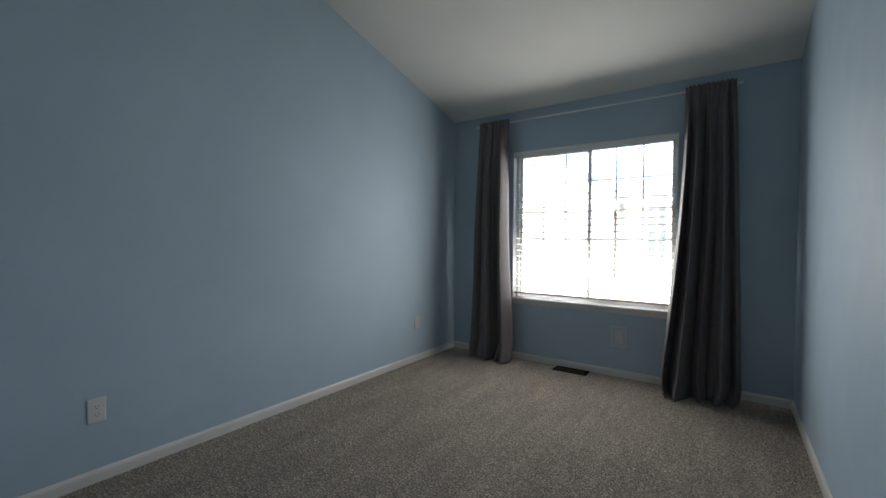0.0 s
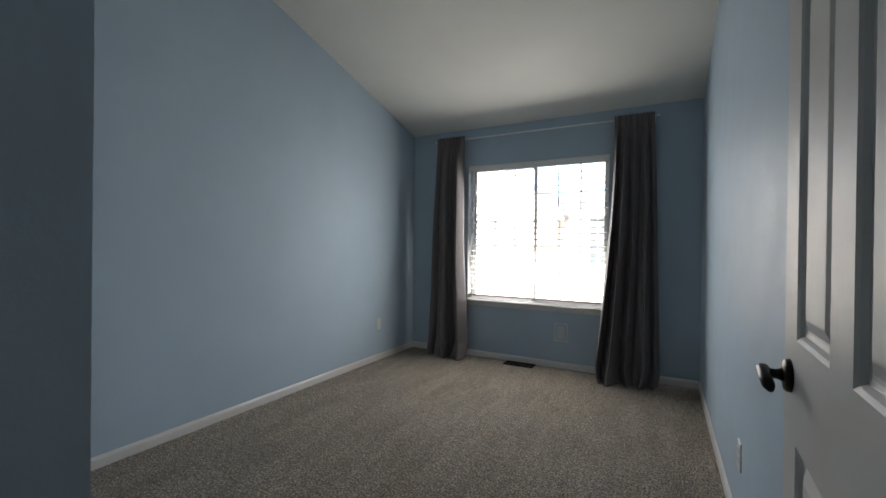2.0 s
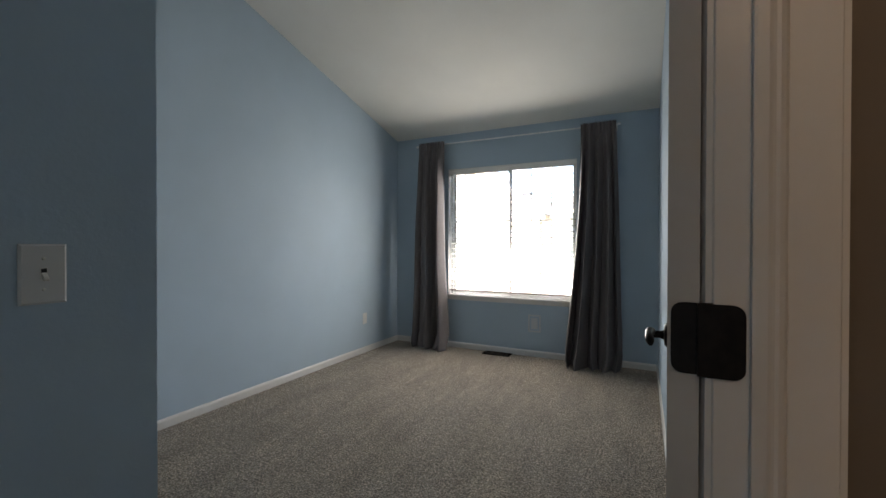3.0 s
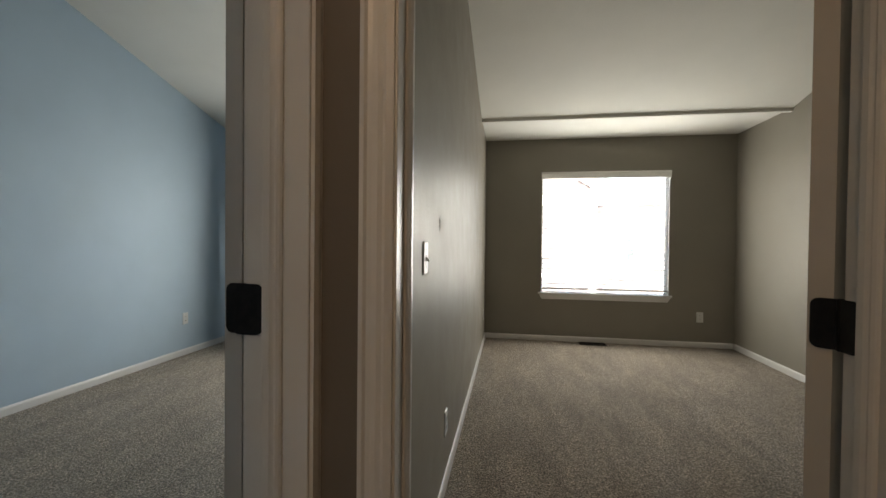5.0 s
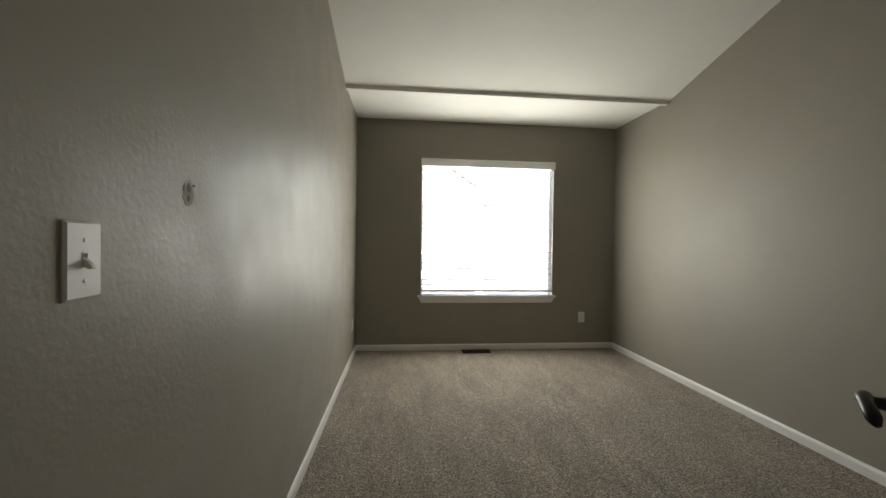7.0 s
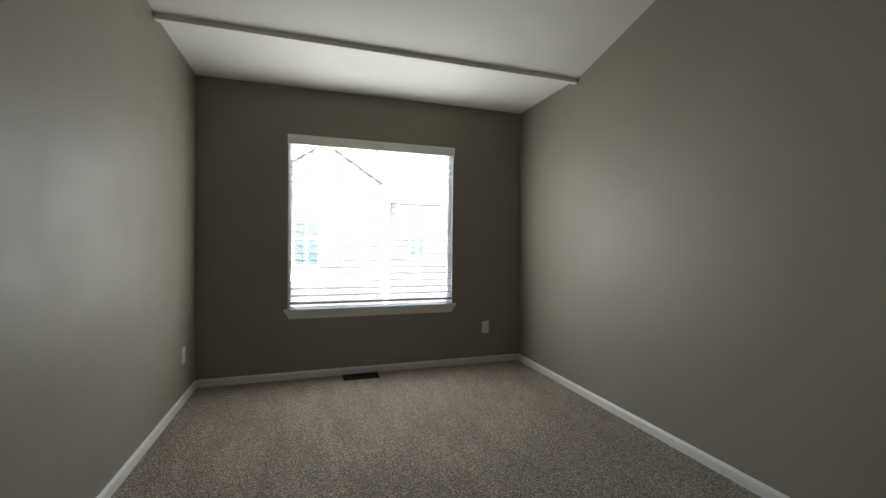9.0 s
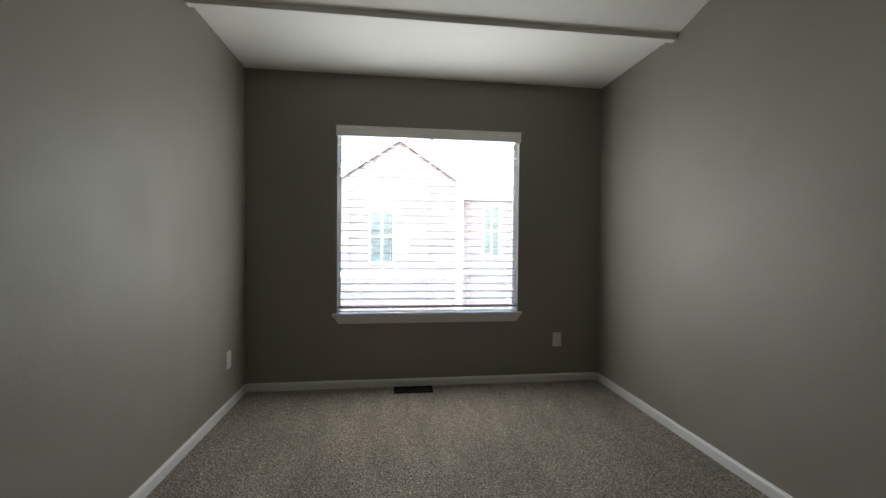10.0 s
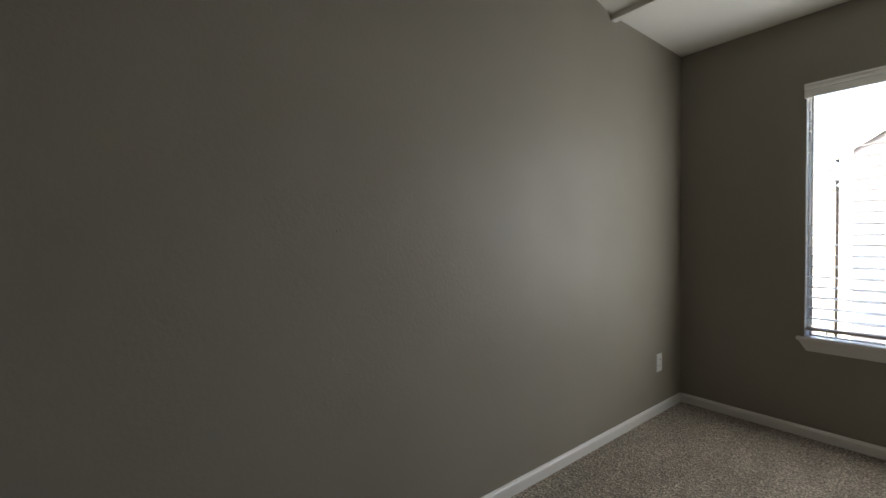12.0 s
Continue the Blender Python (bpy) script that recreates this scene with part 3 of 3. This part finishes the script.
def curtain(label, head, hem, y, z_top, folds, seed, lean):
    """A pinch-pleated panel hung before the rod: gathered head, uneven deep folds that open downward, hem bunched on the carpet.
    head and hem: x from and to; lean: how far the window-side edge is drawn aside half-way down."""
    rng = random.Random(seed)
    c = thing("curtain", ((hem[0] + hem[1]) / 2, y, 0), label, "curtain", "curtains at the window")
    nu, nv = 220, 110
    cuts = [0.0]
    for _ in range(folds):
        cuts.append(cuts[-1] + rng.uniform(0.45, 1.5))
    cuts = [q / cuts[-1] for q in cuts]
    big = [rng.uniform(0.55, 1.3) for _ in range(folds)]
    drift = [rng.uniform(-0.5, 0.5) for _ in range(folds + 1)]
    drift[0] = drift[-1] = 0.0
    pleats = folds * 2
    skew = [rng.uniform(0, 6.28) for _ in range(folds)]
    bm = bmesh.new()
    rows = []
    for j in range(nv + 1):
        v = j / nv
        z = z_top * (1 - v)
        k = v ** 0.85
        x0 = head[0] + (hem[0] - head[0]) * k + (lean if lean > 0 else 0.0) * math.sin(math.pi * v ** 0.8)
        x1 = head[1] + (hem[1] - head[1]) * k + (lean if lean < 0 else 0.0) * math.sin(math.pi * v ** 0.8)
        edges = [q + drift[i] * 0.15 * v for i, q in enumerate(cuts)]
        gather = max(0.0, 1 - v / 0.055)
        ease = min(1.0, v / 0.10)
        puddle = max(0.0, (v - 0.930) / 0.070)
        tuck = 0.035 * puddle ** 2
        row = []
        for i in range(nu + 1):
            u = i / nu
            n = 0
            while n < folds - 1 and u > edges[n + 1]:
                n += 1
            s = min(1.0, max(0.0, (u - edges[n]) / (edges[n + 1] - edges[n])))
            ridge = math.sin(math.pi * s) ** 0.55 * (1 - 0.28 * math.cos(2 * math.pi * s + skew[n]))
            swell = (0.042 + 0.092 * v ** 0.6) * big[n]
            out = swell * ridge * ease
            sub = 0.5 + 0.5 * math.sin(2 * math.pi * (u * pleats + 0.2 * n) + seed)
            out += 0.020 * sub * (0.25 + 0.75 * gather) * (1 - 0.8 * v)
            out += 0.007 * math.sin(11 * v + 5 * u + seed) * ease * (1 - puddle)
            x = x0 + (x1 - x0) * u + 0.012 * math.sin(2 * math.pi * s) * ease * big[n]
            zz = z + 0.007 * (sub - 0.5) * (j == 0)
            if puddle:
                lump = 0.5 + 0.5 * math.sin(17 * u + seed) * math.cos(7 * u + 2 * seed)
                out += puddle * (0.045 + 0.115 * lump) - 0.055 * puddle ** 2
                zz = max(0.004, z * (1 - 0.6 * puddle) + 0.034 * lump * math.sin(math.pi * puddle))
                x += 0.026 * puddle * math.sin(11 * u + seed) + tuck * (1 - 2 * u)
            row.append(bm.verts.new((x - c.location.x, -out, zz)))
        rows.append(row)
    for r0, r1 in zip(rows, rows[1:]):
        for i in range(nu):
            bm.faces.new((r0[i], r1[i], r1[i + 1], r0[i + 1]))
    p = part("panel", bm, FABRIC, c, "", True)
    sol = p.modifiers.new("thickness", "SOLIDIFY")
    sol.thickness, sol.offset = 0.003, 0
    return c


ROD_Y, ROD_Z = BN - 0.085, 2.332
curtain("dark grey pleated curtain panel bunched beside the window", (-1.905, -1.575), (-1.965, -1.505), ROD_Y - 0.012, 2.362, 4, 3, -0.035)
curtain("dark grey pleated curtain panel, wider, puddling on the carpet", (-0.092, 0.228), (-0.248, 0.296), ROD_Y - 0.012, 2.362, 5, 21, 0.045)

rod = thing("curtain_rod", (0, ROD_Y, ROD_Z), "thin white metal curtain rod above the window", "curtain rod")
part("pole", tube([(-1.925, 0, 0), (0.240, 0, 0)], 0.0075, 14), ENAMEL, rod, "", True)
for x, s in ((-1.925, -1), (0.240, 1)):
    part("finial", tube([(x, 0, 0), (x + s * 0.008, 0, 0), (x + s * 0.012, 0, 0), (x + s * 0.024, 0, 0), (x + s * 0.028, 0, 0)], [0.0075, 0.009, 0.0125, 0.0125, 0.008], 14), ENAMEL, rod, "", True)
    bx = x - s * 0.016
    br = part("bracket", soft_box(bx - 0.006, bx + 0.006, 0.004, 0.085, -0.010, -0.004), ENAMEL, rod)
    part("wall_plate", soft_box(bx - 0.012, bx + 0.012, 0.081, 0.0848, -0.045, 0.028), ENAMEL, br)

# ---------------------------------------------------------------- switches, outlets, plates


def plate_mesh(w, h, t=0.006):
    """A wall plate in the plane y = 0, facing -y, with a bevelled rim."""
    bm = bmesh.new()
    lo = [bm.verts.new((sx * w / 2, 0, sz * h / 2)) for sx, sz in ((-1, -1), (1, -1), (1, 1), (-1, 1))]
    mi = [bm.verts.new((v.co.x, -t * 0.45, v.co.z)) for v in lo]
    hi = [bm.verts.new((v.co.x - math.copysign(0.004, v.co.x), -t, v.co.z - math.copysign(0.004, v.co.z))) for v in lo]
    for a, b in ((lo, mi), (mi, hi)):
        for i in range(4):
            bm.faces.new((a[i], a[(i + 1) % 4], b[(i + 1) % 4], b[i]))
    bm.faces.new(hi)
    bm.faces.new(lo[::-1])
    return bm


def screw(parent, z, t=0.006):
    part("screw", tube([(0, -t, z), (0, -t - 0.001, z)], [0.0032, 0.0026], 10), PLASTIC_OLD, parent)


def duplex_outlet(where, turn, label):
    o = thing("wall_outlet", where, label, "outlet", "duplex outlets", turn)
    part("plate", plate_mesh(0.072, 0.117), PLASTIC, o)
    screw(o, 0.0)
    for z in (-0.0195, 0.0195):
        bm = bmesh.new()
        n = 20
        prism(bm, [(0.0165 * math.cos(a), max(-0.0125, min(0.0125, 0.0165 * math.sin(a))) + z) for a in (2 * math.pi * (k + 0.5) / n for k in range(n))], "y", -0.0078, -0.0055)
        r = part("receptacle", bm, PLASTIC, o)
        for x, h in ((-0.0062, 0.0085), (0.0062, 0.0070)):
            part("slot", boxes((x - 0.0011, x + 0.0011, -0.0081, -0.0075, z + 0.003 - h / 2, z + 0.003 + h / 2)), SLOT, r)
        part("ground_hole", tube([(0, -0.0075, z - 0.0075), (0, -0.0081, z - 0.0075)], 0.0024, 10), SLOT, r)
    return o


def toggle_switch(where, turn, label):
    s = thing("light_switch", where, label, "light switch", "", turn)
    part("plate", plate_mesh(0.072, 0.117), PLASTIC, s)
    screw(s, 0.030)
    screw(s, -0.030)
    bm = boxes((-0.0055, 0.0055, -0.0068, -0.0050, -0.0125, 0.0125))
    part("collar", bm, PLASTIC_OLD, s)
    bm = bmesh.new()
    prism(bm, [(-0.0068, -0.0095), (-0.0068, 0.0030), (-0.0165, -0.0050), (-0.0190, -0.0095), (-0.0180, -0.0125), (-0.0150, -0.0130)], "x", -0.0040, 0.0040)
    soften(bm, 0.0008, 2)
    part("toggle", bm, PLASTIC_OLD, s, "ivory toggle, flipped down")
    part("slot", boxes((-0.0044, 0.0044, -0.00705, -0.0067, 0.0030, 0.0108)), SLOT, s)
    return s


duplex_outlet((BW, 0.739, 0.345), 90, "white duplex outlet low on the blue side wall")
duplex_outlet((BE, 1.83, 0.335), -90, "white duplex outlet low on the blue wall by the door")
duplex_outlet((GW, 1.421, 0.308), 90, "white duplex outlet low on the beige side wall")
duplex_outlet((GW, 4.278, 0.338), 90, "white duplex outlet near the corner of the beige room")
duplex_outlet((3.171, GN, 0.346), 180 - 180, "white duplex outlet under the beige window wall")


def coax_plate(where, turn, label):
    o = thing("wall_jack", where, label, "cable jack", "", turn)
    part("plate", plate_mesh(0.072, 0.117), PLASTIC, o)
    for z in (-0.022, 0.022):
        part("jack", tube([(0, -0.005, z), (0, -0.012, z), (0, -0.016, z)], [0.007, 0.006, 0.0045], 12), PLASTIC_OLD, o)
    screw(o, 0.042)
    screw(o, -0.042)
    return o


coax_plate((BW, 3.202, 0.371), 90, "small white cable jack plate by the corner")
toggle_switch((GW, 0.896, 1.118), 90, "white toggle light switch on the beige wall")
toggle_switch((NW, -0.083, 1.110), 90, "white toggle light switch on the entry wall")

cover = thing("access_cover", (-0.565, BN, 0.348), "white rectangular frame plate under the blue window", "wall plate")
part("frame", merge(soft_box(-0.066, -0.050, -0.010, 0, -0.092, 0.092), soft_box(0.050, 0.066, -0.010, 0, -0.092, 0.092), soft_box(-0.050, 0.050, -0.010, 0, 0.076, 0.092), soft_box(-0.050, 0.050, -0.010, 0, -0.092, -0.076)), COVER, cover)
part("recess", boxes((-0.050, 0.050, -0.003, 0, -0.076, 0.076)), BLUE, cover, "blue painted recess")
part("centre_plate", soft_box(-0.034, 0.034, -0.008, -0.003, -0.058, 0.058, 0.002), COVER, cover)


def floor_register(where, label):
    r = thing("floor_register", where, label, "floor vent", "floor registers")
    part("frame", merge(soft_box(-0.150, 0.150, -0.070, -0.052, 0, 0.006, 0.002), soft_box(-0.150, 0.150, 0.052, 0.070, 0, 0.006, 0.002), soft_box(-0.150, -0.132, -0.052, 0.052, 0, 0.006, 0.002), soft_box(0.132, 0.150, -0.052, 0.052, 0, 0.006, 0.002)), VENT, r)
    part("well", boxes((-0.132, 0.132, -0.052, 0.052, 0.0005, 0.0015)), SLOT, r)
    bm = boxes((-0.0035, 0.0035, -0.052, 0.052, 0.0015, 0.0050))
    first = part("fin", bm, VENT, r)
    for i in range(1, 15):
        f = first.copy()
        scene.collection.objects.link(f)
        f.location.x = -0.123 + 0.0176 * i
    first.location.x = -0.123
    part("divider", boxes((-0.132, 0.132, -0.003, 0.003, 0.0050, 0.0058)), VENT, r)
    return r


floor_register((-0.952, 3.778, 0.0), "dark brown metal floor register in the carpet")
floor_register((1.976, 4.510, 0.0), "dark brown metal floor register by the window wall")

# where a picture hung on the beige wall: torn paint, pale patching rims and nail holes
SPACKLE = wall_paint("old_spackle", (0.265, 0.250, 0.215), 0.65, 0.4, 0.1)
TORN = wall_paint("torn_paint_grey", (0.150, 0.140, 0.122), 0.75, 0.5, 0.1)


def blot(seed, w, h, tip, dz, dy, t0, t1):
    """A thin uneven spot on the wall, narrower towards the top by tip."""
    rng = random.Random(seed)
    n = 18
    bm = bmesh.new()
    pts = []
    for k in range(n):
        a = 2 * math.pi * k / n
        q = 0.82 + 0.3 * rng.random()
        v = math.sin(a) * h * q
        pts.append((dy + math.cos(a) * w * q * (1 - tip * (v / h + 1) / 2), dz + v))
    prism(bm, pts, "x", t0, t1)
    return bm


scuff = thing("wall_scuff", (GW, 1.205, 1.256), "torn grey paint spots and a nail hole, beige wall", "scuff mark")
part("rim", blot(3, 0.026, 0.030, 0.2, -0.002, 0.0, 0, 0.0004), SPACKLE, scuff, "pale patched rim")
part("tear", blot(5, 0.013, 0.011, 0.65, 0.009, 0.001, 0.0004, 0.0008), TORN, scuff, "torn grey paint")
part("tear", blot(8, 0.009, 0.008, 0.6, -0.013, 0.0, 0.0004, 0.0008), TORN, scuff, "torn grey paint")
part("tear", blot(11, 0.0022, 0.006, 0.0, 0.007, -0.023, 0.0004, 0.0008), TORN, scuff, "torn grey paint")
part("hole", tube([(0.0003, 0.024, 0.017), (0.0009, 0.024, 0.017)], 0.0026, 10), SLOT, scuff, "dark nail hole")
nail = thing("nail_hole", (GW, 2.03, 1.20), "small dark nail hole in the beige wall", "nail hole")
part("rim", blot(4, 0.002, 0.004, 0.0, 0.0, 0.0, 0, 0.0004), TORN, nail)
part("hole", tube([(0.0003, 0, 0.001), (0.0008, 0, 0.001)], 0.0010, 8), SLOT, nail)

# ---------------------------------------------------------------- hall lamp, added out of view for the jambs' warm light
hall_lamp = thing("hall_light_stand_in", (0.76, -1.30, 2.44), "unseen glass dome lamp standing in for the hall's warm light", "ceiling light")
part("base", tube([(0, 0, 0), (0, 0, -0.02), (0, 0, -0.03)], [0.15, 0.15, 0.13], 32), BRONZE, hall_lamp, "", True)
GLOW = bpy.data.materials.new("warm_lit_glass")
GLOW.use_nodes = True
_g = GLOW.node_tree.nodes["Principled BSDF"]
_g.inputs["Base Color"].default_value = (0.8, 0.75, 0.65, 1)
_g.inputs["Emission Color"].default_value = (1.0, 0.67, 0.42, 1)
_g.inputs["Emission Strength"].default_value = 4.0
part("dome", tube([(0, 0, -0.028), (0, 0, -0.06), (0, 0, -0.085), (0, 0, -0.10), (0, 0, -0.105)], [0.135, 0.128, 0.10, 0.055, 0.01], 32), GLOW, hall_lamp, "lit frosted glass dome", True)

# ---------------------------------------------------------------- outdoors
GROUND = -2.95


def rect(x0, x1, y0, y1, z):
    bm = bmesh.new()
    bm.faces.new([bm.verts.new(p) for p in ((x0, y0, z), (x1, y0, z), (x1, y1, z), (x0, y1, z))])
    return bm


structure("ground", rect(-900, 900, -900, 900, GROUND), LAWN, "dry green-brown lawn reaching far off")
structure("road", boxes((-300, 300, 8.0, 13.0, GROUND - 0.05, GROUND + 0.01)), ASPHALT, "grey asphalt residential street")
structure("pavement", boxes((-300, 300, 13.0, 14.6, GROUND - 0.05, GROUND + 0.14)), CONCRETE, "pale concrete pavement with kerb")
structure("pavement_near", boxes((-300, 300, 6.6, 8.0, GROUND - 0.05, GROUND + 0.14)), CONCRETE, "pale concrete pavement with kerb")
# lower storey that carries the two rooms
structure("wall_lower_storey", boxes((BW - 0.12, BE + 0.002, -2.4, BN + OUT, GROUND, -0.12), (BE + 0.002, GE + 0.12, -2.4, GN + OUT, GROUND, -0.12)), SIDING, "siding-clad lower storey under the rooms")


def house_window(parent, x, z, w, h, y, lights, glass=DARKGLASS, t=0.07):
    """A trimmed window on the front face at y: casing boards, sill, glass and muntins."""
    win = part("window", boxes((x - w / 2 - t, x - w / 2, y - 0.05, y, z - t, z + h + t), (x + w / 2, x + w / 2 + t, y - 0.05, y, z - t, z + h + t), (x - w / 2, x + w / 2, y - 0.05, y, z + h, z + h + t), (x - w / 2, x + w / 2, y - 0.07, y, z - t, z)), OUTTRIM, parent, "white-trimmed house window")
    part("pane", boxes((x - w / 2, x + w / 2, y - 0.015, y - 0.005, z, z + h)), glass, win)
    for i in range(1, lights):
        xx = x - w / 2 + w * i / lights
        part("muntin", boxes((xx - 0.03, xx + 0.03, y - 0.03, y - 0.016, z, z + h)), OUTTRIM, win)
    part("muntin", boxes((x - w / 2, x + w / 2, y - 0.036, y - 0.031, z + h * 0.5 - 0.02, z + h * 0.5 + 0.02)), OUTTRIM, win)
    return win


def arched_window(parent, x, z, r, y, glass):
    """A low half-round light with a white trim arch and spokes."""
    n, s, t = 16, 0.55, 0.10
    bm = bmesh.new()
    prism(bm, [(x + (r + t) * math.cos(math.pi * k / n), z + (s * r + t) * math.sin(math.pi * k / n)) for k in range(n + 1)] + [(x + r * math.cos(math.pi * k / n), z + s * r * math.sin(math.pi * k / n)) for k in range(n, -1, -1)], "y", y - 0.05, y - 0.002)
    win = part("arched_window", bm, OUTTRIM, parent, "white-trimmed half-round window")
    bm = bmesh.new()
    prism(bm, [(x + r * math.cos(math.pi * k / n), z + s * r * math.sin(math.pi * k / n)) for k in range(n + 1)], "y", y - 0.012, y - 0.004)
    part("pane", bm, glass, win)
    for k in (4, 8, 12):
        a = math.pi * k / n
        part("muntin", tube([(x, y - 0.02, z), (x + r * math.cos(a), y - 0.02, z + s * r * math.sin(a))], 0.02, 6), OUTTRIM, win)
    part("sill", boxes((x - r - t, x + r + t, y - 0.055, y - 0.002, z - 0.10, z - 0.002)), OUTTRIM, win)


def gable_house(label, xc, half, y, eave, apex, deep, windows, arch, wing, siding=SIDING):
    """A two-storey house with a front gable of white rake boards and a lower roof over the set-back wing beside it."""
    h = thing("house", (0, 0, 0), label, "house", "houses across the street")
    x0, x1 = xc - half, xc + half
    bm = bmesh.new()
    prism(bm, [(x0, GROUND), (x1, GROUND), (x1, eave), (xc, apex), (x0, eave)], "y", y, y + deep)
    part("wall", bm, siding, h)
    run = math.hypot(half, apex - eave)
    ux, uz = half / run, (apex - eave) / run
    for s in (-1, 1):
        o = 0.50
        e = (xc + s * (half + o * ux), eave - o * uz)
        bm = bmesh.new()
        prism(bm, [(xc, apex + 0.02), e, (e[0] + s * 0.0, e[1] + 0.20), (xc, apex + 0.24)], "y", y - 0.10, y + deep)
        part("roof", bm, SHINGLE, h, "grey shingle roof")
        bm = bmesh.new()
        prism(bm, [(xc, apex - 0.26), (e[0], e[1] - 0.26), (e[0], e[1] + 0.17), (xc, apex + 0.20)], "y", y - 0.15, y - 0.102)
        part("rake_board", bm, OUTTRIM, h)
        part("corner_board", boxes((xc + s * half - 0.14, xc + s * half + 0.14, y - 0.05, y + 0.10, GROUND, eave)), OUTTRIM, h)
    part("belt_board", boxes((x0 + 0.14, x1 - 0.14, y - 0.04, y, -0.36, -0.12)), OUTTRIM, h)
    for args in windows:
        house_window(h, *args[:4], y, *args[4:])
    arched_window(h, *arch[:3], y, arch[3])
    wx0, wx1, wy, wtop = wing
    part("wing_wall", boxes((wx0, wx1, wy, y + deep, GROUND, wtop)), siding, h)
    bm = bmesh.new()
    prism(bm, [(wy - 0.04, wtop), (wy - 0.04, wtop + 0.12), (y + deep / 2 + 2, wtop + 1.3), (y + deep / 2 + 2, wtop + 1.1)], "x", wx0, wx1)
    part("roof", bm, SHINGLE, h, "grey shingle roof")
    part("fascia", boxes((wx0, wx1, wy - 0.09, wy - 0.042, wtop - 0.12, wtop + 0.16)), OUTTRIM, h)
    house_window(h, wx0 + 1.63, 0.50, 0.66, 2.25, wy, 2)
    return h


gable_house("mauve-tan sided house with white trim and front gable", 2.12, 2.44, 18.0, 3.80, 5.42, 8.0, [(1.42, 0.28, 0.90, 2.10, 2), (2.18, 0.72, 0.42, 0.78, 1, PALEGLASS)], (1.95, 3.02, 0.62, PALEGLASS), (4.58, 9.40, 19.2, 3.1))
gable_house("pale sided house with white trim and dark arched window", -6.95, 3.05, 18.0, 2.85, 5.05, 8.0, [(-7.12, 0.0, 1.5, 1.85, 2, PALEGLASS)], (-7.12, 2.62, 0.55, DARKGLASS), (-3.88, -0.7, 19.0, 2.75), PALE)
for xc in (-17.0, 12.5):
    gable_house("tan sided house with white trim further along the street", xc, 3.0, 18.5, 3.2, 5.2, 8.0, [(xc, 0.0, 1.5, 1.9, 2)], (xc, 2.7, 0.7, PALEGLASS), (xc + 3.01, xc + 6.2, 19.4, 2.9))
